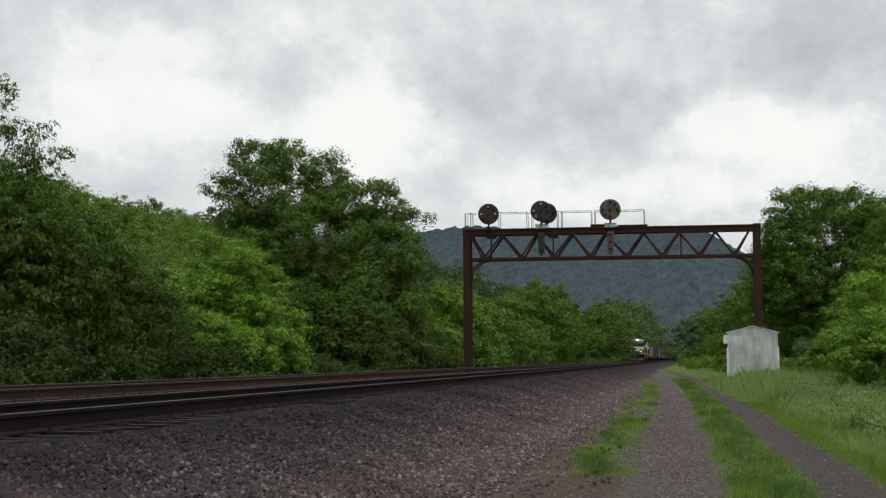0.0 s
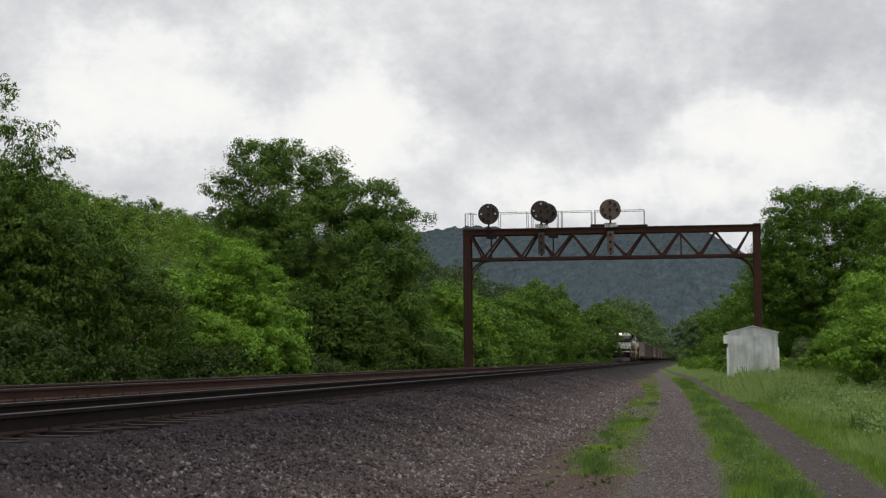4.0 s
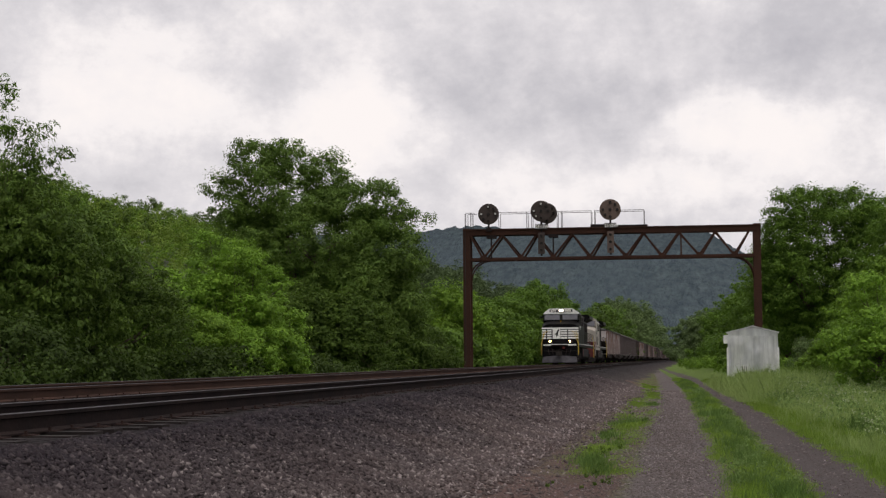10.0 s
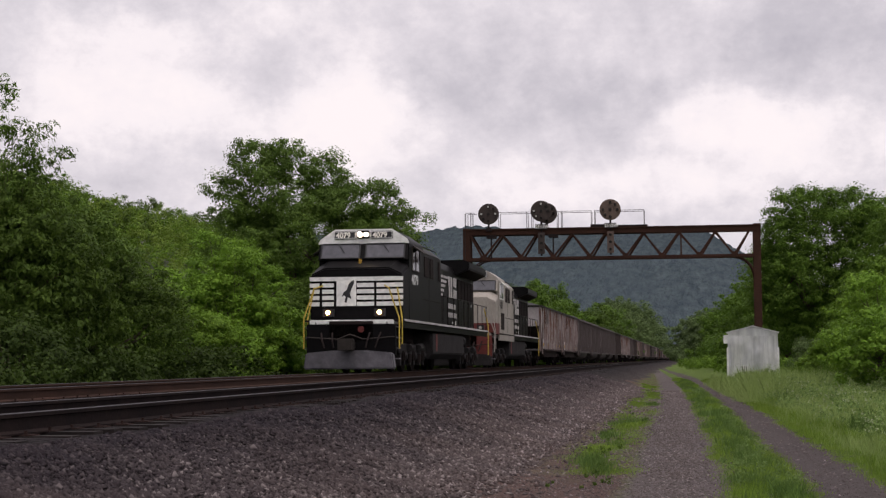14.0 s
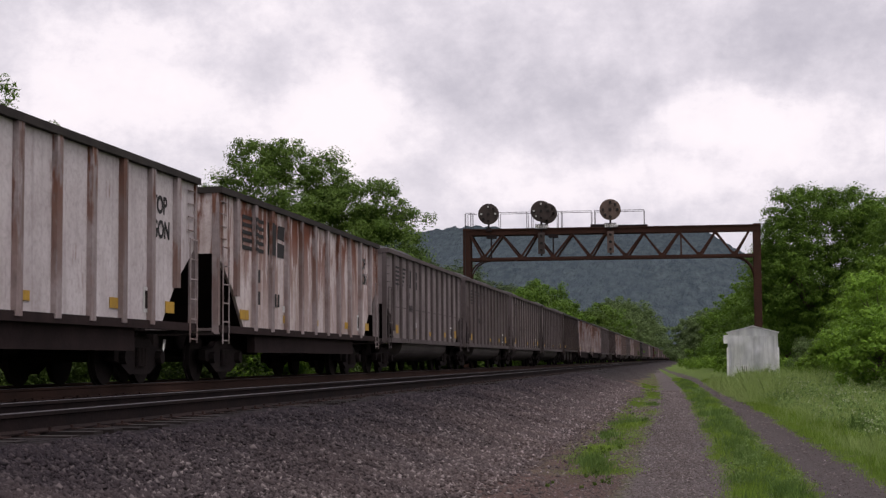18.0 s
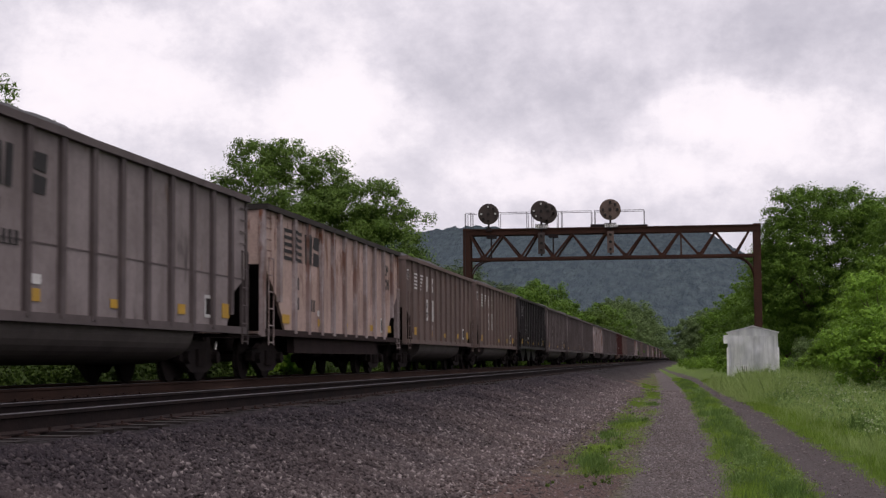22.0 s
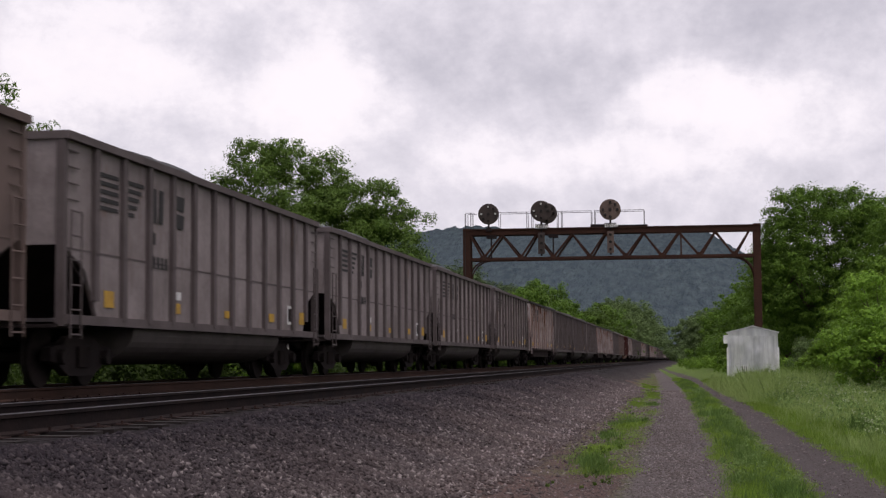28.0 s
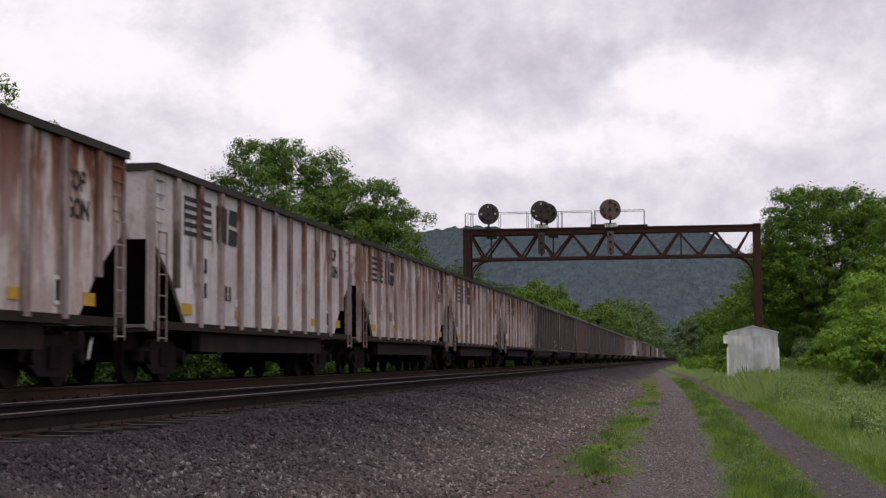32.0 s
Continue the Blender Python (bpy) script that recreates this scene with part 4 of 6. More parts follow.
def mountain_material(n, l, b):
    pos = coords(n, l, (1.0, 0.17, 1.0), vary=False)
    # Blue-grey distance haze is painted into the forest colours.
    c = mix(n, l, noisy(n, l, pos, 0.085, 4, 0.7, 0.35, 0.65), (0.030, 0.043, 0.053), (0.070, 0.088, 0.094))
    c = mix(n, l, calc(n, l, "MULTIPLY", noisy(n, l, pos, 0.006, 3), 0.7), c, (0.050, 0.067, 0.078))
    l.new(c, b.inputs["Base Color"])
    b.inputs["Roughness"].default_value = 1.0
    b.inputs["Specular IOR Level"].default_value = 0.0
    bump(n, l, b, noisy(n, l, pos, 0.11, 3, 0.6), 0.7, 5.0)


def mountain():
    """A long flat-topped ridge across the valley, with spurs and a ragged tree line."""
    mat = material("far_forest_haze", mountain_material)
    rng = np.random.default_rng(4)
    u = np.linspace(-2600, 1400, 500)
    w = np.linspace(0, 1, 46)
    gu, gw = np.meshgrid(u, w)
    top = np.interp(gu, [-2600, -900, 0, 40, 90, 200, 420, 900, 1400], [262, 256, 252, 240, 205, 150, 90, 30, 5])
    top = top + 5 * np.sin(gu / 90.0) + 3 * np.sin(gu / 37.0)
    spur = 1 + 0.10 * np.sin(gu / 150.0 + 3 * gw) + 0.06 * np.sin(gu / 61.0)
    z = top * (gw ** 0.85) * np.where(gw < 0.97, spur * (1 - gw) + gw, 1)
    z = z + rng.normal(0, 2.2, z.shape) * (gw > 0.02)
    y = 1500 + 1500 * gw
    i = np.arange(z.size).reshape(z.shape)
    f = np.stack([i[:-1, :-1], i[:-1, 1:], i[1:, 1:], i[1:, :-1]], -1).reshape(-1, 4)
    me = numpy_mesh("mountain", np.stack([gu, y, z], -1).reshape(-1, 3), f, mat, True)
    tagged(new("mountain", me), "long forested ridge in the distance, coloured blue-green for haze", "mountain", kind="structure")


def blades(name, label, pick, n, width, mat, seed):
    """Grass: bent single blades where pick() says that it grows."""
    rng = np.random.default_rng(seed)
    x, y, h = pick(rng, n)
    n = len(x)
    root = np.stack([x, y, ground_z(x, y) - 0.01], -1)
    a = rng.uniform(0, 6.283, n)
    lean = rng.uniform(0.1, 0.55, n) * h
    tip = root + np.stack([np.cos(a) * lean, np.sin(a) * lean, h * rng.uniform(0.6, 1.15, n)], -1)
    mid = (root + tip) / 2 + np.array([0, 0, 0.12]) * h[:, None]
    b = rng.uniform(0, 6.283, n)
    side = np.stack([np.cos(b), np.sin(b), 0 * b], -1) * (width * rng.uniform(0.6, 1.4, n))[:, None] * (1 + root[:, 1:2] / 40)
    v = np.stack([root - side, root + side, mid + side * 0.8, tip, mid - side * 0.8], 1)
    me = numpy_mesh(name, v.reshape(-1, 3), np.arange(n * 5).reshape(n, 5), mat)
    tagged(new(name, me), label, "grass", kind="stuff")


def weeds():
    """Feathery taller weeds in loose clumps along the road."""
    def pick(rng, n):
        lots = []
        for lo, hi, k, tall, y1 in ((0.5, 1.05, 60, 0.20, 95), (-1.45, -0.8, 10, 0.16, 50), (3.0, 8.0, 130, 0.5, 90)):
            cy = 12 + (y1 - 12) * rng.random(k) ** 1.4
            cx = rng.uniform(lo, hi, k)
            m = n // 300 + 1
            y = np.repeat(cy, m) + rng.normal(0, 0.45, k * m)
            x = np.repeat(cx, m) + rng.normal(0, 0.10, k * m)
            lots.append((x + road_x(y), y, np.repeat(tall * rng.uniform(0.45, 1.15, k), m) * rng.uniform(0.4, 1.1, k * m)))
        return tuple(np.concatenate(q) for q in zip(*lots))
    blades("weeds", "taller dark green weeds in clumps along the road", pick, 60000, 0.0035, WEED, 6)


def drift(u, y, seed):
    """Patches drawn out along the road, from 0 to 1."""
    rng = np.random.default_rng(seed)
    w = 0
    for k in range(7):
        w = w + np.sin(u * rng.uniform(3, 11) * rng.choice([-1, 1]) + y * rng.uniform(0.12, 0.85) + rng.uniform(0, 6.28))
    return np.clip(0.5 + w / 5.2, 0, 1)


def grass():
    def tufts(lo, hi, y1, k, per, tall, spread, seed, power=1.5, ramp=0.3, thin=0.0, y0=9.5):
        """Blades in tussocks between lo and hi from the road's middle; tall: their least and greatest height."""
        def pick(rng, n):
            cy = y0 + (y1 - y0) * rng.random(k) ** power
            cu = lo + (hi - lo) * rng.random(k)
            wave = drift(cu, cy, seed)
            edge = np.clip(np.minimum(cu - lo, hi - cu) / ramp, 0.0, 1)
            keep = rng.random(k) > thin * (1 - wave * (0.35 + 0.65 * edge))
            cy, cu, wave, edge = cy[keep], cu[keep], wave[keep], edge[keep]
            h = (tall[0] + (tall[1] - tall[0]) * (0.2 + 0.8 * edge) * wave ** 1.5) * rng.uniform(0.6, 1.3, len(cy))
            y = np.repeat(cy, per) + rng.normal(0, spread * 2.2, len(cy) * per)
            x = np.repeat(cu, per) + rng.normal(0, spread, len(cy) * per)
            return x + road_x(y), y, np.repeat(h, per) * rng.uniform(0.35, 1.15, len(y))
        return pick
    blades("verge_grass", "patchy green grass at the foot of the ballast", tufts(-1.65, -0.56, 85, 4600, 26, (0.02, 0.075), 0.10, 1, 1.6, 0.35, 1.1, 19.5), 0, 0.0022, GRASS, 1)
    blades("median_grass", "bright green grass between the road ruts", tufts(0.36, 1.36, 110, 4600, 28, (0.03, 0.15), 0.06, 2, 1.5, 0.35, 0.5, 13), 0, 0.0021, GRASS, 2)
    blades("meadow_grass", "short bright green grass along the road edge", tufts(2.08, 4.0, 100, 5600, 26, (0.05, 0.24), 0.07, 3, thin=0.3, y0=13), 0, 0.0023, GRASS, 3)
    blades("meadow_grass", "pale green meadow grass in tussocks", tufts(2.45, 9.5, 90, 8200, 34, (0.14, 0.60), 0.12, 5, 1.4, 1.0, 0.25, 16), 0, 0.0023, GRASS_PALE, 5)
    blades("meadow_grass", "tall rank grass round the signal hut", tufts(2.0, 8, 84, 3000, 40, (0.40, 0.85), 0.16, 9, 1.0, 0.9, 0.25, 50), 0, 0.0015, GRASS_PALE, 9)
    weeds()
    rng = np.random.default_rng(78)
    for lo, hi, k, tall, per, leaf, y1, mat, name, label in ((2.7, 9.0, 950, (0.25, 0.85), 46, 0.032, 85, LEAF_HERB, "meadow_herbs", "leafy herbs and tall weeds in the meadow"), (0.5, 1.2, 190, (0.08, 0.26), 60, 0.016, 70, LEAF_HERB, "road_herbs", "feathery weeds between the road ruts"),
                                                             (-1.5, -0.75, 26, (0.06, 0.16), 50, 0.014, 45, LEAF_SHADE, "verge_herbs", "small dark weeds at the foot of the bank")):
        y = 17 + (y1 - 17) * rng.random(k) ** 1.5
        u = rng.uniform(lo, hi, k)
        h = rng.uniform(*tall, k) * (0.5 + 0.5 * drift(u, y, 31)) * np.clip(0.45 + (u - lo) / 1.6, 0, 1 if lo > 2 else 9)
        x = u + road_x(y)
        w = np.repeat(h * 0.38, per)[:, None]
        e = rng.normal(0, 1, (k * per, 3))
        pts = np.stack([np.repeat(x, per), np.repeat(y, per), np.repeat(ground_z(x, y), per)], -1) + e * w * np.array([1, 1, 0.2])
        pts[:, 2] += np.repeat(h, per) * rng.random(k * per) ** 0.7
        grow = 1 + np.repeat(y, per) / 90
        tagged(new(name, leaf_cloud(name, pts, leaf * grow, rng, mat, 2.0, 0.2, face=e * 0.4)), label, "weeds", kind="stuff")
    rng = np.random.default_rng(77)
    n = 5200
    y = 12 + 70 * rng.random(n) ** 1.2
    x = rng.uniform(2.7, 9, n)
    keep = rng.random(n) < drift(x, y, 21) ** 1.5
    x, y = x[keep] + road_x(y[keep]), y[keep]
    pts = np.stack([np.repeat(x, 6), np.repeat(y, 6), np.repeat(ground_z(x, y) + rng.uniform(0.2, 0.6, len(x)), 6)], -1) + rng.normal(0, 0.025, (len(x) * 6, 3))
    tagged(new("seed_heads", leaf_cloud("seed_heads", pts, 0.022, rng, SEED_HEAD, face=np.zeros((len(pts), 3)))), "pale seed heads and small white blossoms in the meadow", "meadow", kind="stuff")

    def far_verge(rng, n):
        y = rng.uniform(30, 200, n)
        return rng.uniform(-16.5, -13.4, n), y, rng.uniform(0.2, 0.6, n)
    blades("far_verge_grass", "green weeds beyond the tracks", far_verge, 20000, 0.012, GRASS, 4)


# ---- the sky ----
def cloud_material(n, l, b):
    uv = n.new("ShaderNodeUVMap").outputs[0]
    mp = n.new("ShaderNodeMapping")
    mp.inputs["Scale"].default_value = (0.85, 1.05, 1.0)
    l.new(uv, mp.inputs["Vector"])
    v = mp.outputs[0]

    def fbm(scale, detail, rough):
        t = n.new("ShaderNodeTexNoise")
        t.inputs["Scale"].default_value, t.inputs["Detail"].default_value, t.inputs["Roughness"].default_value = scale, detail, rough
        l.new(v, t.inputs["Vector"])
        return t

    def sum_up(a, k, c):
        m = n.new("ShaderNodeMath")
        m.operation = "MULTIPLY_ADD"
        l.new(a, m.inputs[0])
        m.inputs[1].default_value = k
        if hasattr(c, "links"):
            l.new(c, m.inputs[2])
        else:
            m.inputs[2].default_value = c
        return m.outputs[0]

    warp = n.new("ShaderNodeVectorMath")
    warp.operation = "MULTIPLY_ADD"
    l.new(fbm(0.35, 6, 0.6).outputs["Color"], warp.inputs[0])
    warp.inputs[1].default_value = (3.4, 2.4, 0)
    l.new(uv, warp.inputs[2])
    field = sum_up(fbm(0.22, 8, 0.66).outputs["Fac"], 1.5, -0.70)
    field = sum_up(fbm(0.85, 7, 0.58).outputs["Fac"], 0.80, field)
    field = sum_up(fbm(2.3, 5, 0.6).outputs["Fac"], 0.30, field)
    field = sum_up(field, 1.0, -0.545)
    # thin bright breaks and heavier bases
    for (u0, v0, ru, rv, k) in CLOUD_SPOTS:
        d = n.new("ShaderNodeVectorMath")
        d.operation = "SUBTRACT"
        l.new(warp.outputs[0], d.inputs[0])
        d.inputs[1].default_value = (u0 + 1.7, v0 + 1.2, 0)
        s = n.new("ShaderNodeVectorMath")
        s.operation = "MULTIPLY"
        l.new(d.outputs[0], s.inputs[0])
        s.inputs[1].default_value = (1 / ru, 1 / rv, 0)
        ln = n.new("ShaderNodeVectorMath")
        ln.operation = "LENGTH"
        l.new(s.outputs[0], ln.inputs[0])
        r = n.new("ShaderNodeMapRange")
        r.interpolation_type = "SMOOTHSTEP"
        r.inputs[1].default_value, r.inputs[2].default_value, r.inputs[3].default_value, r.inputs[4].default_value = 0.0, 1.6, 1.0, 0.0
        l.new(ln.outputs["Value"], r.inputs[0])
        field = sum_up(r.outputs[0], 0.85 * k, field)
    ramp = n.new("ShaderNodeValToRGB")
    l.new(sum_up(field, 0.60, 0.49), ramp.inputs[0])
    e = ramp.color_ramp.elements
    e[0].position, e[0].color = 0.0, (0.47, 0.48, 0.54, 1)
    e[1].position, e[1].color = 1.0, (0.97, 0.955, 0.97, 1)
    for at, col in ((0.30, (0.58, 0.59, 0.645, 1)), (0.56, (0.735, 0.74, 0.79, 1)), (0.80, (0.92, 0.915, 0.945, 1))):
        x = e.new(at)
        x.color = col
    em = n.new("ShaderNodeEmission")
    l.new(ramp.outputs[0], em.inputs["Color"])
    em.inputs["Strength"].default_value = 0.905
    l.new(em.outputs[0], n["Material Output"].inputs["Surface"])


# degrees to the side and up, radii, how much brighter (+) or heavier (-)
CLOUD_SPOTS = [(-20.0, 10.2, 3.4, 2.2, 0.75), (-21.5, 8.0, 2.2, 1.5, 0.45), (-17.5, 9.2, 2.4, 1.3, 0.4), (-11.4, 9.5, 1.8, 2.0, 0.8), (-11.9, 8.4, 3.8, 1.2, 0.7), (-6.2, 6.4, 1.7, 1.3, 0.55), (2.5, 8.4, 3.0, 1.0, 0.95), (5.0, 7.4, 3.6, 1.3, 0.75),
               (-7.0, 10.4, 3.0, 1.8, -0.45), (5.6, 11.4, 4.2, 1.7, -0.6), (-3.0, 9.2, 3.0, 1.3, -0.3), (-20, 12.9, 5, 0.9, -0.35), (-15.2, 10.6, 1.4, 1.1, -0.15), (-13, 6.2, 3.5, 1.2, 0.25), (-1, 6.0, 4, 1.0, 0.3), (-15, 12.3, 5, 1.2, 0.35), (-4.0, 6.2, 3.5, 1.0, 0.40), (1.5, 6.2, 3.0, 0.9, 0.3)]


def cloud_deck():
    """A far curved sheet of cloud, from below the hills to high overhead, that drifts."""
    az, el = np.radians(np.linspace(-60, 60, 61)), np.radians(np.linspace(-2, 50, 27))
    ga, ge = np.meshgrid(az, el)
    R = 4300
    v = np.stack([R * np.sin(ga) * np.cos(ge), R * np.cos(ga) * np.cos(ge), R * np.sin(ge)], -1).reshape(-1, 3)
    i = np.arange(len(v)).reshape(ga.shape)
    f = np.stack([i[:-1, :-1], i[:-1, 1:], i[1:, 1:], i[1:, :-1]], -1).reshape(-1, 4)
    me = numpy_mesh("backdrop", v, f, material("cloud", cloud_material), True)
    uv = me.uv_layers.new(name="sky")
    ang = np.stack([np.degrees(ga), np.degrees(ge)], -1).reshape(-1, 2)
    uv.data.foreach_set("uv", ang[f.ravel()].astype(np.float32).ravel())
    return tagged(new("backdrop", me), "pale overcast sky with bright breaks and grey cloud bases", "sky", kind="structure")


# ---- the train ----
PITCH_LEN = 16.9
CLEAN_WHITE = car_paint("weathered_white_paint", (0.64, 0.615, 0.585), (0.53, 0.495, 0.47), (0.17, 0.07, 0.035), (0.20, 0.165, 0.145), 0.30)
RUST_WHITE = car_paint("rusting_white_paint", (0.62, 0.57, 0.53), (0.48, 0.42, 0.38), (0.16, 0.058, 0.030), (0.19, 0.145, 0.125), 0.75)
HEAVY_RUST = car_paint("rust_streaked_white_paint", (0.66, 0.61, 0.565), (0.52, 0.46, 0.41), (0.16, 0.050, 0.025), (0.20, 0.145, 0.12), 1.05)
PINK_WHITE = car_paint("faded_buff_paint", (0.47, 0.36, 0.30), (0.36, 0.27, 0.22), (0.13, 0.06, 0.035), (0.15, 0.115, 0.095), 0.6)
GREY_CAR = car_paint("dusty_grey_paint", (0.262, 0.233, 0.218), (0.176, 0.154, 0.143), (0.14, 0.088, 0.066), (0.105, 0.087, 0.079), 0.22)
DARK_GREY_CAR = car_paint("sooty_grey_paint", (0.150, 0.126, 0.114), (0.108, 0.091, 0.083), (0.11, 0.070, 0.052), (0.072, 0.060, 0.055), 0.25)
BROWN_CAR = car_paint("dusty_brown_paint", (0.150, 0.112, 0.094), (0.112, 0.087, 0.075), (0.13, 0.070, 0.045), (0.120, 0.092, 0.078), 0.3)
MAROON_CAR = car_paint("faded_maroon_paint", (0.072, 0.0165, 0.0130), (0.048, 0.0140, 0.0118), (0.06, 0.022, 0.016), (0.045, 0.028, 0.025), 0.3)
BLACK_CAR = car_paint("black_car_paint", (0.014, 0.0135, 0.0145), (0.024, 0.022, 0.022), (0.05, 0.03, 0.022), (0.050, 0.043, 0.040), 0.15, 0.6)
DARK_BROWN_CAR = car_paint("dark_brown_paint", (0.070, 0.053, 0.046), (0.052, 0.041, 0.037), (0.08, 0.045, 0.030), (0.042, 0.036, 0.033), 0.25)
WHITE_RIB = car_paint("grimy_white_rib_paint", (0.38, 0.34, 0.32), (0.23, 0.195, 0.18), (0.14, 0.055, 0.03), (0.13, 0.10, 0.088), 0.85)
GREY_RIB = car_paint("grimy_grey_rib_paint", (0.118, 0.101, 0.095), (0.080, 0.067, 0.063), (0.10, 0.07, 0.055), (0.08, 0.068, 0.063), 0.2)
UNDER_DARK = surface("sooty_underframe", (0.022, 0.018, 0.018), (0.014, 0.012, 0.012), 1.3, 0.85, 0, 12, spec=0.05)
UNDER_BROWN = surface("rust_brown_beam", (0.034, 0.023, 0.0225), (0.020, 0.0145, 0.0145), 1.3, 0.85, 0, 12, spec=0.05)
MARK_DARK = plain("sooty_black_lettering", (0.017, 0.0155, 0.016), 0.8)
TUB_GRIME = surface("grimy_belly_plate", (0.095, 0.080, 0.076), (0.060, 0.050, 0.048), 1.0, 0.7, 0, 10, spec=0.12)
BARE_TUB = surface("bare_primer_tub", (0.28, 0.17, 0.12), (0.20, 0.12, 0.09), 1.0, 0.8)


def truck(parent, y, lite):
    t = part("truck", Geo().box(-0.95, 0.95, y - 0.2, y + 0.2, 0.42, 0.68).box(-0.35, 0.35, y - 0.3, y + 0.3, 0.68, 0.86), DARK_STEEL, parent, "dark cast-steel truck")
    for s in (-1, 1):
        o = [(y - 1.2, 0.40), (y - 0.95, 0.36), (y - 0.5, 0.17), (y + 0.5, 0.17), (y + 0.95, 0.36), (y + 1.2, 0.40), (y + 1.2, 0.60), (y + 0.75, 0.64), (y + 0.45, 0.78), (y - 0.45, 0.78), (y - 0.75, 0.64), (y - 1.2, 0.60)]
        g = Geo().prism(o, "x", s * 1.02 - 0.07, s * 1.02 + 0.07)
        for k in (-0.16, 0, 0.16):
            g.tube((s * 1.12, y + k, 0.30), (s * 1.12, y + k, 0.62), 0.06, n=8)
        for k in (-0.88, 0.88):
            g.tube((s * 1.0, y + k, 0.46), (s * 1.20, y + k, 0.46), 0.12, n=10)
        part("side_frame", g, DARK_STEEL, t)
    for k in (-0.88, 0.88):
        g = Geo().tube((-0.9, y + k, 0.457), (0.9, y + k, 0.457), 0.08, n=8)
        for s in (-1, 1):
            g.tube((s * 0.72, y + k, 0.457), (s * 0.80, y + k, 0.457), 0.457, n=24).tube((s * 0.685, y + k, 0.457), (s * 0.72, y + k, 0.457), 0.485, n=24)
        part("wheelset", g, DARK_STEEL, t, "steel wheels on an axle")


def coal_load(parent, y0, y1, z, seed, heap):
    rng = np.random.default_rng(seed)
    ys, xs = np.linspace(y0, y1, 56), np.linspace(-1.46, 1.46, 11)
    gx, gy = np.meshgrid(xs, ys)
    e = np.clip(np.minimum(gy - y0, y1 - gy) / 3.4, 0, 1)
    e = e * e * (3 - 2 * e)
    gz = z - 0.05 + heap * (1 - (gx / 1.46) ** 2) * (0.12 + 0.88 * e) * (0.9 + 0.1 * np.sin(gy * 0.8 + seed)) + rng.normal(0, 0.022, gx.shape)
    i = np.arange(gx.size).reshape(gx.shape)
    f = np.stack([i[:-1, :-1], i[:-1, 1:], i[1:, 1:], i[1:, :-1]], -1).reshape(-1, 4)
    part("coal_load", numpy_mesh("coal_load", np.stack([gx, gy, gz], -1).reshape(-1, 3), f, COAL), None, parent, "heaped black coal")


RIBS = [[], 0.1, 0.08]


def painted(parent, name, outline, mat, label, thick=0.007):
    """A painted shape on the near side, laid over the ribs that it crosses."""
    geo = Geo().prism(outline, "x", 1.507, 1.507 + thick)
    lo, hi = min(p[0] for p in outline), max(p[0] for p in outline)
    me = geo.mesh(name)
    ribs, rw, rd = RIBS
    bm = bmesh.new()
    bm.from_mesh(me)
    for y in ribs:
        if y + rw > lo and y - rw < hi:
            cut = bmesh.new()
            cut.from_mesh(me)
            for at, d in ((y - rw, -1), (y + rw, 1)):
                bmesh.ops.bisect_plane(cut, geom=cut.verts[:] + cut.edges[:] + cut.faces[:], plane_co=(0, at, 0), plane_no=(0, d, 0), clear_outer=True)
            bmesh.ops.translate(cut, verts=cut.verts, vec=(rd - 0.004, 0, 0))
            tmp = bpy.data.meshes.new("cut")
            cut.to_mesh(tmp)
            cut.free()
            bm.from_mesh(tmp)
            bpy.data.meshes.remove(tmp)
    bm.to_mesh(me)
    bm.free()
    return part(name, me, mat, parent, label)


def comb(y, z, n, length, depth, gap, spine, upright=False, taper=0.0):
    """Bars that hang on one thin spine, as an outline: side by side if upright, else one above another."""
    pts = [(0.0, 0.0)]
    for k in range(n):
        a = k * (depth + gap)
        far = length - taper * k
        pts += [(spine, a), (far, a), (far, a + depth), (spine, a + depth)]
    pts += [(0.0, n * depth + (n - 1) * gap)]
    return [(y + v, z + u) for u, v in pts] if upright else [(y + u, z + v) for u, v in pts]


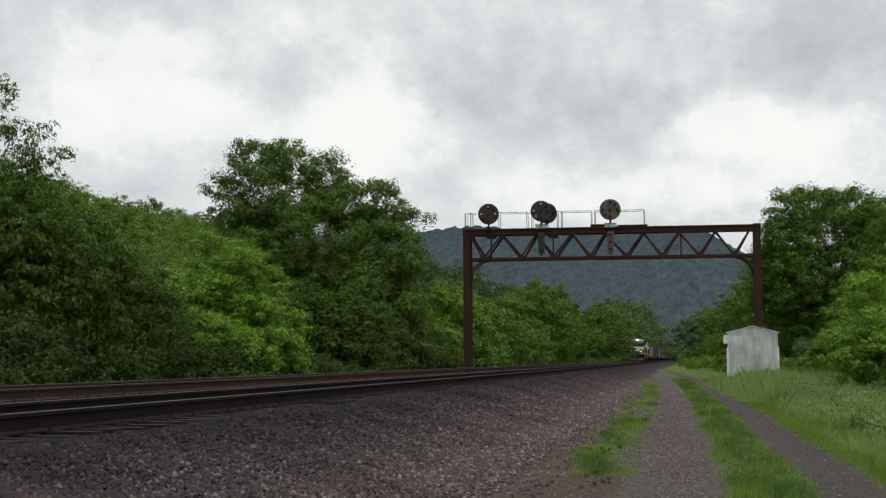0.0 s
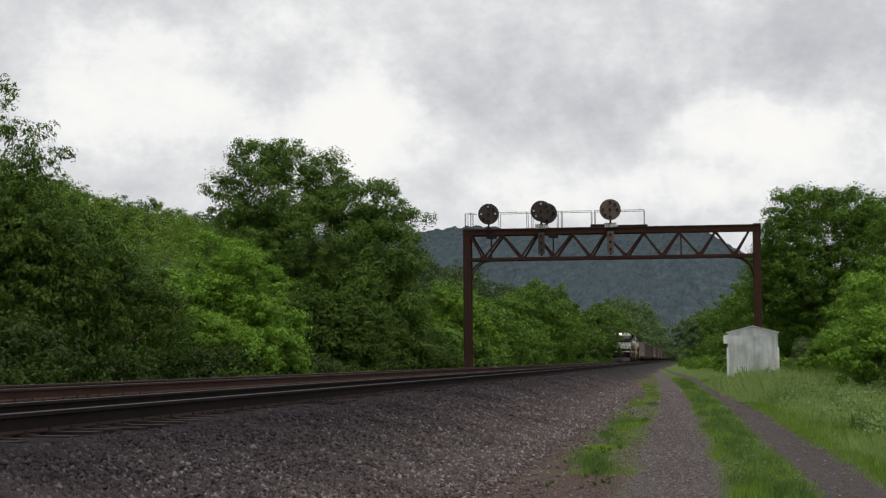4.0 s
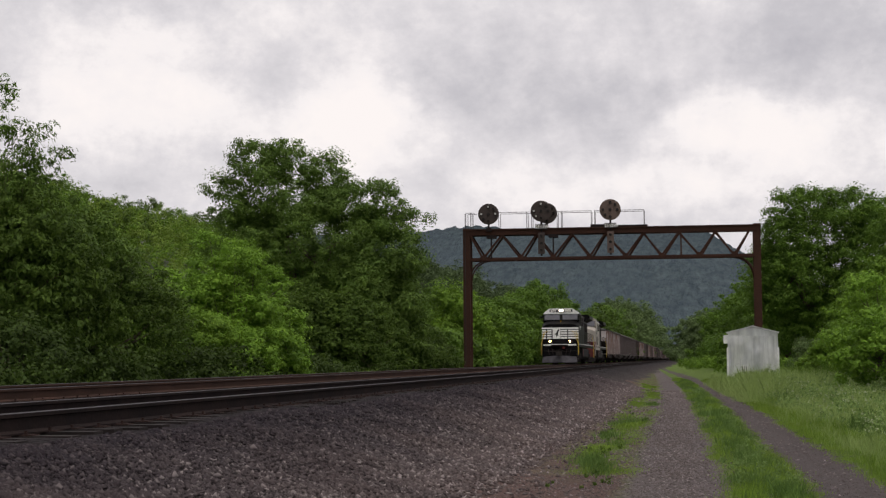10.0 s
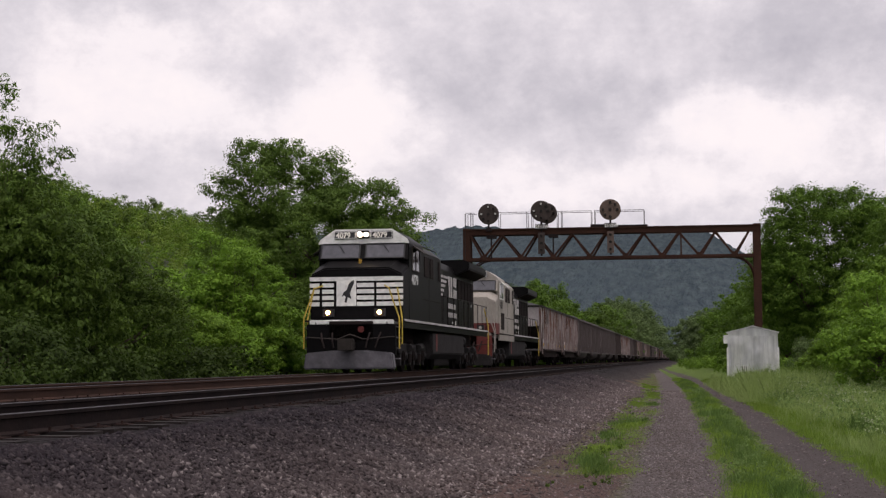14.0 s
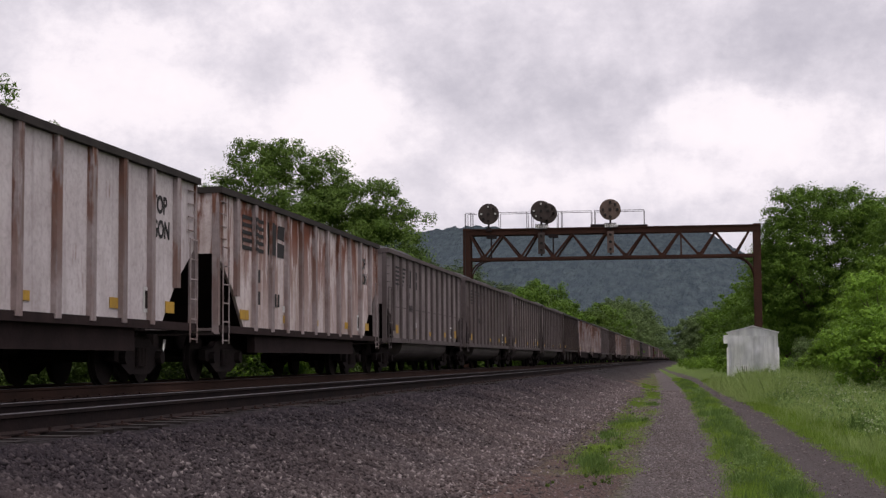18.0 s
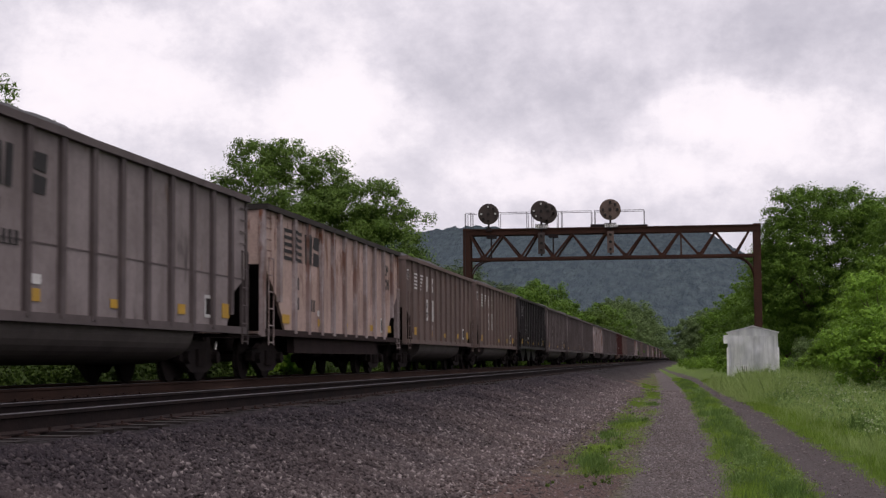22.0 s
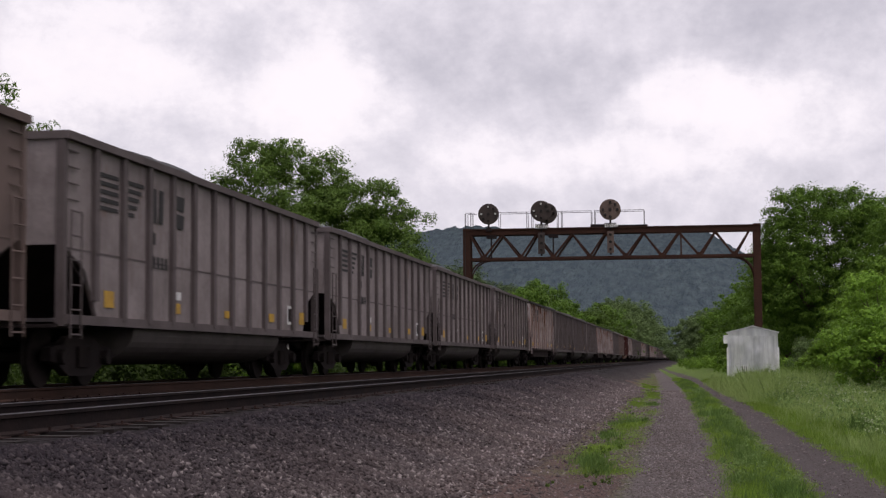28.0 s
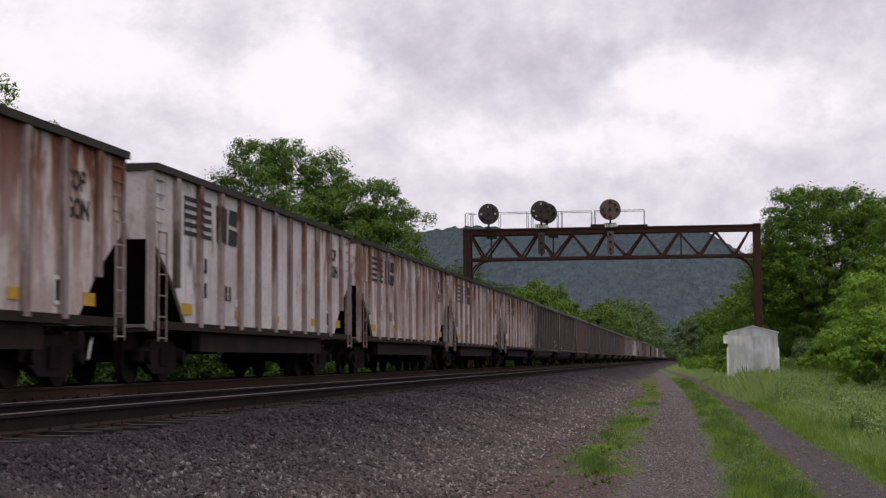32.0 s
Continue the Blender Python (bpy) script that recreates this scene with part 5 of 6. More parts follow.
def block_mark(parent, y, z, h, mat, bands, wide=False):
    """The owner's mark as plain shapes: bars, and two heavy blocks; a wide one takes one panel between ribs for each."""
    step = h / (2 * bands - 1)
    k = 1.4 if wide else 1.45
    ribs, rw, rd = RIBS
    if wide:
        for q in (0, 1):
            a, b = ribs[q] + rw + 0.06, ribs[q + 1] - rw - 0.10
            part("mark_panel", Geo().prism(comb(a, z, bands, (b - a) * (1 if q == 0 else 0.45), step, step, 0.03, taper=0 if q == 0 else -(b - a) * 0.13), "x", 1.507, 1.514), mat, parent, "block of painted bars")
    else:
        cuts = [y] + [e for r in ribs for e in (r - rw, r + rw) if y < e < y + 2.2 * h] + [y + 2.3 * h]
        for a, b in zip(cuts, cuts[1:]):
            up = rd if any(abs((a + b) / 2 - r) < rw for r in ribs) else 0.0
            part("mark_panel", Geo().prism(comb(a + 0.004, z, bands, b - a - 0.008, step, step, 0.02), "x", 1.507 + up - 0.004 * (up > 0), 1.513 + up), mat, parent, "block of painted bars")
        y += 2.75 * h
    wedges = [[(0.04, 0), (0.30, 0), (0.26, 1), (0.0, 1)], [(0.38, 0), (0.66, 0), (0.70, 1), (0.44, 1)]]
    stack = [[(0.0, 0), (0.54, 0), (0.60, 0.42), (0.04, 0.46)], [(0.02, 0.58), (0.56, 0.54), (0.62, 1), (0.08, 1)]]
    for shapes, q in ((wedges, 0), (stack, 0.78)):
        if wide:
            y = ribs[2 if q == 0 else 3] + rw + 0.12 - q * h * k
        for shape in shapes:
            painted(parent, "mark_block", [(y + (q + u) * h * k, z + w * h) for u, w in shape], mat, "heavy painted wedge")


def bars(parent, y, z, h, n, mat, step=0.2, name="number_panel"):
    painted(parent, name, comb(y, z, n, h, step * 0.50, step * 0.50, 0.010, True), mat, "row of painted characters as bars")


def coal_car(style, paint, label, mark, seed, lite=False):
    """A loaded coal car. style: tub (gondola with a rounded belly), top (flat-bottomed gondola), bay (hopper with sloping bays). Its front coupler is at y = 0."""
    L = PITCH_LEN
    name = "hopper_car" if style == "bay" else "gondola_car"
    c = thing(name, label, "coal car", group="coal cars of the train")
    zt, y0 = 3.74, 0.70
    cut, cz = {"tub": (1.35, 2.08), "top": (1.85, 2.45), "bay": (1.5, 2.3)}[style]
    bow, drop = (0.62, 0.30) if style == "tub" else (0.55, 0.45)
    rib_paint = WHITE_RIB if style == "top" else (GREY_RIB if paint in (GREY_CAR, DARK_GREY_CAR) else paint)
    zb = 1.0 if style != "bay" else 1.05
    nr = {"tub": 12, "top": 11, "bay": 14}[style]
    side = [(y0, zt - 0.1), (y0, cz), (y0 + cut * bow, cz - (cz - zb) * drop), (y0 + cut, zb), (L - y0 - cut, zb), (L - y0 - cut * bow, cz - (cz - zb) * drop), (L - y0, cz), (L - y0, zt - 0.1)]
    g = Geo()
    for s in (-1, 1):
        g.prism(side, "x", s * 1.47 - 0.03, s * 1.47 + 0.03)
    for a, b in ((y0, 1), (L - y0, -1)):
        g.prism([(a, zt - 0.1), (a, cz), (a + b * 0.06, cz), (a + b * 0.06, zt - 0.1)], "x", -1.44, 1.44)
        if not lite:
            # Black sheet colour paints in the dark inside of the end opening.
            part("slope_sheet", Geo().prism([(a, cz), (a + b * (cut + 0.6), zb), (a + b * (cut + 0.66), zb), (a + b * 0.06, cz)], "x", -1.44, 1.44), DARK_STEEL, c, "sloping end sheet, coloured black for the shaded opening")
    g.box(-1.44, 1.44, y0 + cut, L - y0 - cut, zb, zb + 0.06)
    ribs_y = [y0 + 1.15 + (L - 2 * y0 - 2.3) * k / (nr - 1) for k in range(nr)]
    rw, rd = (0.10, 0.085) if style == "top" else (0.085, 0.075)

    RIBS[:] = [ribs_y, rw, rd]

    def rib_low(y):
        e = min(y - y0, L - y0 - y)
        if e >= cut:
            return zb
        if e >= cut * bow:
            return zb + (cut - e) / (cut * (1 - bow)) * (cz - zb) * (1 - drop)
        return cz - e / (cut * bow) * (cz - zb) * drop
    if lite:
        edge = [(1.50, y0)]
        for y in ribs_y:
            edge += [(1.50, y - rw), (1.50 + rd, y - rw), (1.50 + rd, y + rw), (1.50, y + rw)]
        edge += [(1.50, L - y0)]
        g = Geo().prism(edge + [(-u, w) for u, w in reversed(edge)], "z", zb, zt - 0.11)
    part("body", g, paint, c)
    if not lite:
        for y in ribs_y:
            z0 = rib_low(y)
            for s in (1, -1):
                part("rib", Geo().prism([(y - rw, z0), (y + rw, z0), (y + rw, zt - 0.12), (y - rw, zt - 0.12)], "x", s * 1.50, s * (1.50 + rd)), rib_paint, c)
        for a in (y0 + 0.02, L - y0 - 0.02):
            part("corner_post", Geo().box(1.40, 1.53, a - 0.06, a + 0.06, 0.9, zt - 0.1), rib_paint, c)
    part("top_chord", Geo().box(1.42, 1.60, y0 - 0.05, L - y0 + 0.05, zt - 0.12, zt).box(-1.60, -1.42, y0 - 0.05, L - y0 + 0.05, zt - 0.12, zt)
         .box(-1.42, 1.42, y0 - 0.05, y0 + 0.09, zt - 0.12, zt).box(-1.42, 1.42, L - y0 - 0.09, L - y0 + 0.05, zt - 0.12, zt), rib_paint if style == "tub" else GRIMY_STEEL, c, "capping channel round the rim")
    part("side_sill", Geo().box(1.40, 1.56, y0, L - y0, zb - 0.07, zb + 0.07).box(-1.56, -1.40, y0, L - y0, zb - 0.07, zb + 0.07), UNDER_BROWN if style == "top" else rib_paint, c)
    part("centre_sill", Geo().box(-0.35, 0.35, 0.35, L - 0.35, 0.62, zb - 0.02), DARK_STEEL, c)
    coal_load(c, y0 + 0.1, L - y0 - 0.1, zt - 0.06, seed, 0.48 if style == "top" else 0.64)
    if style == "tub":
        ya, yb = 3.85, L - 3.85
        o = [(1.42 * math.copysign(abs(math.cos(t)) ** 0.7, math.cos(t)), 0.95 - 0.62 * math.sin(t) ** 0.8) for t in [math.pi * k / 20 for k in range(21)]]
        part("belly_tub", Geo().prism(o, "y", ya, yb), BARE_TUB if paint is MAROON_CAR else TUB_GRIME, c, "rounded belly tub under the floor", smooth=False)
    elif style == "top":
        part("floor_beam", Geo().box(1.25, 1.42, 3.6, L - 3.6, 0.56, zb - 0.07).box(-1.42, -1.25, 3.6, L - 3.6, 0.56, zb - 0.07), UNDER_BROWN, c, "deep rust-brown floor beam")
        part("brake_gear", Geo().tube((0.8, L * 0.45, 0.66), (0.8, L * 0.45 + 0.9, 0.66), 0.16, n=12).box(0.5, 0.9, L * 0.56, L * 0.56 + 0.5, 0.5, 0.86), DARK_STEEL, c)
    else:
        for k in range(3):
            yc = L / 2 + (k - 1) * 3.1
            o = [(yc - 1.45, zb - 0.05), (yc + 1.45, zb - 0.05), (yc + 0.4, 0.32), (yc - 0.4, 0.32)]
            part("hopper_bay", Geo().prism(o, "x", -1.2, 1.25), paint if not lite else DARK_STEEL, c, "sloping discharge bay")
    for y in (2.45, L - 2.45):
        truck(c, y, lite)
    if lite:
        return c
    for a, s in ((y0, -1), (L - y0, 1)):
        part("end_platform", Geo().box(-1.45, 1.45, a - 0.12 if s < 0 else a - 1.0, a + 1.0 if s < 0 else a + 0.12, zb - 0.12, zb - 0.07), DARK_STEEL, c)
        k = part("coupler", Geo().box(-0.12, 0.12, min(a, a + s * 0.62), max(a, a + s * 0.62), 0.72, 0.98).box(-0.2, 0.2, min(a + s * 0.40, a + s * 0.62), max(a + s * 0.40, a + s * 0.62), 0.68, 1.02), DARK_STEEL, c)
        # Hose added in a pale colour to paint in the glints near the trucks.
        part("air_hose", Geo().pipe([(0.45, a, 0.8), (0.5, a + s * 0.25, 0.55), (0.5, a + s * 0.3, 0.42)], 0.025), LENS_PALE, c, "hose coloured pale for the glints near the truck")
        g = Geo()
        ly = a + (0.30 if s < 0 else -0.30)
        for dy in (-0.2, 0.2):
            g.tube((1.58, ly + dy, 0.72), (1.58, ly + dy, 2.6), 0.016, n=5)
        for q in range(6):
            g.tube((1.58, ly - 0.2, 0.78 + q * 0.36), (1.58, ly + 0.2, 0.78 + q * 0.36), 0.015, n=5)
        part("ladder", g, rib_paint, c)
        g = Geo()
        for q in range(4):
            g.tube((1.53, ly - 0.18, 2.75 + q * 0.24), (1.53, ly + 0.18, 2.75 + q * 0.24), 0.014, n=4)
        part("grab_irons", g, rib_paint, c)
    for y, w, hh in ((y0 + 1.8, 0.62, 0.20), (y0 + 5.05, 0.36, 0.17), (L * 0.52, 0.28, 0.14), (L - y0 - 4.1, 0.36, 0.17), (L - y0 - 1.42, 0.46, 0.20)) if style == "top" else ((y0 + 1.8, 0.40, 0.26), (y0 + 5.05, 0.4, 0.18), (L * 0.52, 0.3, 0.14), (L - y0 - 4.1, 0.4, 0.18), (L - y0 - 1.42, 0.46, 0.28)):
        part("reflector", Geo().box(1.508, 1.516, y - w / 2, y + w / 2, zb + 0.22, zb + 0.22 + hh), YELLOW_PAINT, c, "yellow reflector square")
    part("reflector", Geo().box(1.508, 1.516, y0 + 5.05 - 0.22, y0 + 5.05 + 0.22, zb + 0.46, zb + 0.60), PALE_LETTER, c, "dull white reflector square")
    part("data_plate", Geo().box(1.508, 1.516, L - y0 - 2.75, L - y0 - 2.25, zb + 0.2, zb + 0.62), PALE_LETTER, c, "white-framed data plate")
    part("data_plate_face", Geo().box(1.512, 1.520, L - y0 - 2.69, L - y0 - 2.31, zb + 0.26, zb + 0.56), DARK_STEEL, c)
    if style == "tub":
        part("weld_seam", Geo().box(1.499, 1.506, y0 + 0.05, L - y0 - 0.05, 2.02, 2.05), rib_paint, c, "horizontal weld seam")
    mark(c)
    return c


def mark_white(c):
    block_mark(c, 2.35, 2.66, 0.70, MARK_DARK, 5)
    bars(c, 3.30, 2.02, 0.28, 2, MARK_DARK, 0.26)
    bars(c, 3.30, 1.56, 0.28, 2, MARK_DARK, 0.26)
    bars(c, RIBS[0][2] + 0.16, 1.56, 0.28, 3, MARK_DARK, 0.24)
    letters("TOP", 0.42, MARK_DARK, c, (1.508, PITCH_LEN - 3.04, 2.92), bold=0.012, stretch=0.92)
    letters("GON", 0.42, MARK_DARK, c, (1.508, PITCH_LEN - 3.04, 2.50), bold=0.012, stretch=0.92)


def mark_grey(c):
    block_mark(c, 1.95, 2.72, 0.58, MARK_DARK, 5, wide=True)
    bars(c, 4.32, 2.35, 0.2, 2, MARK_DARK)
    bars(c, 4.32, 1.95, 0.2, 5, MARK_DARK)


def mark_pale(c):
    block_mark(c, 1.95, 2.75, 0.52, PALE_LETTER, 5, wide=True)
    for q in (2, 3):
        a = RIBS[0][q] + 0.14
        p = part("number_patch", Geo().box(1.507, 1.513, a, a + 0.62, 1.75, 2.48), PALE_LETTER, c, "white painted patch with dark bars")
        for k in range(3 if q == 2 else 2):
            for z in (2.17, 1.85):
                part("number_bar", Geo().box(1.512, 1.517, a + 0.08 + k * 0.17, a + 0.18 + k * 0.17, z, z + 0.2), FADED_BLACK, p)
    box = part("stencil_box", Geo().box(1.507, 1.513, 0.95, 1.27, 2.98, 3.32), PALE_LETTER, c, "white stencilled square")
    part("stencil_field", Geo().box(1.511, 1.516, 0.99, 1.23, 3.02, 3.28), DARK_BROWN_CAR, box)


def mark_maroon(c):
    for r, t0, t1 in ((0.46, 0.0, 0.85), (0.27, 0.1, 0.8)):
        ts = [math.pi * (t0 + (t1 - t0) * k / 10) for k in range(11)]
        ring = [(1.12 + r * math.cos(t), 2.95 + r * 1.25 * math.sin(t)) for t in ts] + [(1.12 + (r - 0.11) * math.cos(t), 2.95 + (r - 0.11) * 1.25 * math.sin(t)) for t in reversed(ts)]
        part("mark_arc", Geo().prism(ring, "x", 1.507, 1.514), PALE_LETTER, c, "white curved painted emblem")
    part("mark_panel", Geo().prism(comb(0.78, 2.55, 3, 0.6, 0.08, 0.06, 0.03), "x", 1.507, 1.514), PALE_LETTER, c)
    bars(c, 3.3, 2.25, 0.24, 2, PALE_LETTER, 0.3)
    bars(c, 2.5, 1.75, 0.26, 6, PALE_LETTER, 0.34)
    bars(c, 8.0, 3.05, 0.3, 3, PALE_LETTER, 0.09)


def mark_black(c):
    block_mark(c, 1.95, 2.78, 0.5, PALE_LETTER, 5, wide=True)
    bars(c, 3.94, 2.25, 0.22, 2, PALE_LETTER, 0.16)
    bars(c, 3.94, 1.85, 0.24, 5, PALE_LETTER, 0.155)
    bars(c, 3.96, 1.4, 0.1, 5, PALE_LETTER, 0.14)


CAR_KINDS = {
    "W": ("top", CLEAN_WHITE, "dirty white flat-bottomed gondola heaped with coal, dark rust at its ends", mark_white),
    "V": ("top", RUST_WHITE, "rusting white flat-bottomed gondola heaped with coal", mark_white),
    "U": ("top", HEAVY_RUST, "white flat-bottomed gondola heavily streaked with rust, heaped with coal", mark_white),
    "P": ("top", PINK_WHITE, "faded buff gondola with rust runs, heaped with coal", mark_white),
    "G": ("tub", GREY_CAR, "dusty grey ribbed gondola with a rounded belly, heaped with coal", mark_grey),
    "D": ("tub", DARK_GREY_CAR, "sooty dark grey ribbed gondola with a rounded belly, heaped with coal", mark_grey),
    "B": ("tub", BROWN_CAR, "dusty brown ribbed gondola with white markings, heaped with coal", mark_pale),
    "R": ("tub", MAROON_CAR, "faded maroon gondola with a bare tan belly, heaped with coal", mark_maroon),
    "K": ("bay", BLACK_CAR, "black ribbed hopper car with white markings, heaped with coal", mark_black),
    "H": ("bay", DARK_BROWN_CAR, "dark brown ribbed hopper car heaped with coal", mark_pale),
}
# the order of the cars behind the locomotives
CONSIST = "WUGDGG" + "HUUDHVB" + "GPBBKGGGWGGRB" + "GGWGBGGWGBVRGWHG" + "URBGGGGPGGGVUGBRWGGGWWGKUWUVVDGBGGDGBGGVGGDBGGRGGDGWGGBDGGVGGGDGBGGGKGGVG"


# ---- locomotives ----
LOCO_GREY = surface("grey_primer", (0.34, 0.315, 0.285), (0.25, 0.230, 0.205), 0.9, 0.65, 0, 8, (0.16, 0.135, 0.115), stretch=(1, 1, 0.5), relief=0.05)
RED_PRIMER = surface("red_primer", (0.15, 0.034, 0.030), (0.10, 0.027, 0.025), 1.5, 0.7, 0, 8, relief=0.05)
# The grey base colour stands in for sky reflected in the glass.
CAB_GLASS = plain("sky_sheen_cab_glass", (0.10, 0.10, 0.115), 0.06)
HEADLIGHT = plain("headlight_glow", (1.0, 0.84, 0.58), 0.3, 0, 30.0)
DITCH = plain("ditch_light_glow", (1.0, 0.48, 0.17), 0.3, 0, 22.0)
PLOW_GREY = surface("scuffed_grey_plow", (0.135, 0.128, 0.145), (0.058, 0.055, 0.062), 2, 0.6, 0.0, 12)
GOLD_RAIL = plain("yellow_handrail", (0.50, 0.36, 0.06), 0.55)
UNDER_GREY = surface("dusty_underframe", (0.030, 0.028, 0.029), (0.015, 0.014, 0.0145), 1.3, 0.8, 0, 10, (0.045, 0.04, 0.04), spec=0.05)
HEADBOARD = plain("lit_number_digits", (0.80, 0.77, 0.70), 0.5, 0, 0.1)


def loco_truck(parent, y):
    t = part("truck", Geo().box(-0.95, 0.95, y - 2.1, y + 2.1, 0.5, 0.7), DARK_STEEL, parent, "three-axle truck")
    for s in (-1, 1):
        o = [(y - 2.65, 0.66), (y - 2.3, 0.58), (y + 2.3, 0.58), (y + 2.65, 0.66), (y + 2.65, 0.86), (y + 2.2, 0.98), (y + 0.9, 0.92), (y - 0.9, 0.92), (y - 2.2, 0.98), (y - 2.65, 0.86)]
        part("side_frame", Geo().prism(o, "x", s * 1.08 - 0.09, s * 1.08 + 0.09), UNDER_GREY, t, "cast side frame", bevel=0.02)
        for k in (-1.85, 0, 1.85):
            for e in (-1, 1):
                part("pedestal", Geo().prism([(y + k + e * 0.20, 0.60), (y + k + e * 0.52, 0.60), (y + k + e * 0.44, 0.22), (y + k + e * 0.24, 0.22)], "x", s * 1.07 - 0.08, s * 1.07 + 0.08), UNDER_GREY, t)
            part("journal_box", Geo().box(min(s * 1.0, s * 1.26), max(s * 1.0, s * 1.26), y + k - 0.19, y + k + 0.19, 0.36, 0.70), DARK_STEEL, t, bevel=0.04)
            part("bearing_cap", Geo().tube((s * 1.25, y + k, 0.533), (s * 1.31, y + k, 0.533), 0.13, 0.10, n=12), UNDER_GREY, t)
        for k in (-0.92, 0.92):
            part("brake_cylinder", Geo().tube((s * 1.24, y + k - 0.26, 0.80), (s * 1.24, y + k + 0.26, 0.80), 0.12, n=10), UNDER_GREY, t)
            part("spring", Geo().tube((s * 1.2, y + k, 0.30), (s * 1.2, y + k, 0.60), 0.09, n=8), DARK_STEEL, t)
            part("brake_shoe", Geo().box(s * 1.0 - 0.06, s * 1.0 + 0.06, y + k - 0.10, y + k + 0.10, 0.26, 0.50), DARK_STEEL, t)
    for k in (-1.85, 0, 1.85):
        g = Geo().tube((-0.9, y + k, 0.533), (0.9, y + k, 0.533), 0.1, n=8)
        for s in (-1, 1):
            g.tube((s * 0.72, y + k, 0.533), (s * 0.82, y + k, 0.533), 0.533, n=28).tube((s * 0.685, y + k, 0.533), (s * 0.72, y + k, 0.533), 0.56, n=28)
        part("wheelset", g, DARK_STEEL, t, "steel wheels on an axle")


def locomotive(label, cab, nose_low, striped, number, lit):
    """A six-axle wide-cab diesel; y = 0 is the front of the cab roof, and it faces -y."""
    m = thing("locomotive", label, "locomotive", group="locomotives of the train")
    hood = BLACK_PAINT
    rail_mat, rail_word = (GOLD_RAIL, "yellow corner handrail") if striped else (LOCO_GREY, "grey corner handrail")
    # frame and deck
    part("frame", Geo().box(-0.7, 0.7, -2.0, 20.2, 1.0, 1.62).box(-1.5, 1.5, -1.9, 20.2, 1.60, 1.66), DARK_STEEL, m, "heavy underframe and deck")
    for s in (-1, 1):
        part("side_stripe", Geo().box(min(s * 1.48, s * 1.53), max(s * 1.48, s * 1.53), -0.9 if striped else 6.85, 20.2, 1.63, 1.70), DIRTY_WHITE, m, "white sill stripe")
        part("skirt", Geo().box(min(s * 1.40, s * 1.47), max(s * 1.40, s * 1.47), -0.9 if striped else 6.85, 20.2, 1.42, 1.60), hood, m)
        if not striped:
            part("cab_skirt", Geo().box(min(s * 1.42, s * 1.495), max(s * 1.42, s * 1.495), 0.35, 6.85, 1.32, 1.68), cab, m)
    # cab
    w = 1.50
    cab_o = [(-w, 1.66), (w, 1.66), (w, 4.22), (1.44, 4.33), (0.95, 4.66), (-0.95, 4.66), (-1.44, 4.33), (-w, 4.22)]
    part("cab", Geo().prism(cab_o, "y", 0.0, 2.75), cab, m, "wide crew cab", bevel=0.025)
    if striped:
        part("visor_band", Geo().prism([(-w, 4.19), (w, 4.19), (w, 4.24), (1.44, 4.34), (0.95, 4.67), (-0.95, 4.67), (-1.44, 4.34), (-w, 4.24)], "y", -0.05, 0.02), WHITE_PAINT, m, "white band over the windows")
    # nose
    n0, n1 = -1.2, 0.0
    vs = []
    for y, zt, ze, xe in ((n0, 3.34, 3.12, 1.05), (n1, 3.70, 3.46, 1.15)):
        vs += [(-w, y, 1.66), (w, y, 1.66), (w, y, ze), (xe, y, zt), (-xe, y, zt), (-w, y, ze)]
    g = Geo().add(vs, [(0, 1, 2, 3, 4, 5), (11, 10, 9, 8, 7, 6)] + [(i, i + 6, (i + 1) % 6 + 6, (i + 1) % 6) for i in range(6)])
    part("nose", g, cab, m, "broad sloping nose", bevel=0.04)
    if nose_low:
        part("nose_panel", Geo().box(-w - 0.01, w + 0.01, n0 - 0.012, 0.30, 1.60, 2.12), nose_low, m, "red-primed lower nose")
    if striped:
        for k in range(5):
            z = 2.12 + k * 0.2
            spans = ((-1.52, -1.20), (-1.11, -0.73), (0.02, 0.58), (0.66, 1.52)) if k < 4 else ((-1.52, 1.52),)
            for a, b in spans:
                part("nose_stripe", Geo().box(a, b, n0 - 0.022, n0 - 0.008, z, z + 0.13), WHITE_PAINT, m)
        part("emblem_panel", Geo().box(-0.64, 0.0, n0 - 0.026, n0 - 0.010, 2.12, 2.95), WHITE_PAINT, m, "white square panel with a dark emblem")
        part("emblem", Geo().prism([(-0.38, 2.24), (-0.31, 2.22), (-0.27, 2.40), (-0.15, 2.34), (-0.20, 2.50), (-0.15, 2.66), (-0.07, 2.84), (-0.06, 2.94), (-0.15, 2.92), (-0.24, 2.82), (-0.30, 2.64), (-0.41, 2.56), (-0.47, 2.40), (-0.39, 2.47), (-0.34, 2.40)], "y", n0 - 0.034, n0 - 0.024), SIGN_BLACK, m, "dark emblem as a plain shape")
    # windows, leaning back over the nose
    part("windscreen_cowl", Geo().prism([(0.02, 3.66), (-0.26, 3.66), (-0.04, 4.22), (0.02, 4.22)], "x", -1.47, 1.47), cab, m, "sloping window surround", bevel=0.01)

    def lean(z, out):
        return -0.26 + 0.22 * (z - 3.66) / 0.56 - out
    for a, b in ((-1.38, -0.10), (0.10, 1.38)):
        z0, z1 = 3.71, 4.18
        q = [(a, z0), (b, z0), (b, z1), (a, z1)]
        vs = [(u, lean(v, 0.018), v) for u, v in q] + [(u, lean(v, -0.005), v) for u, v in q]
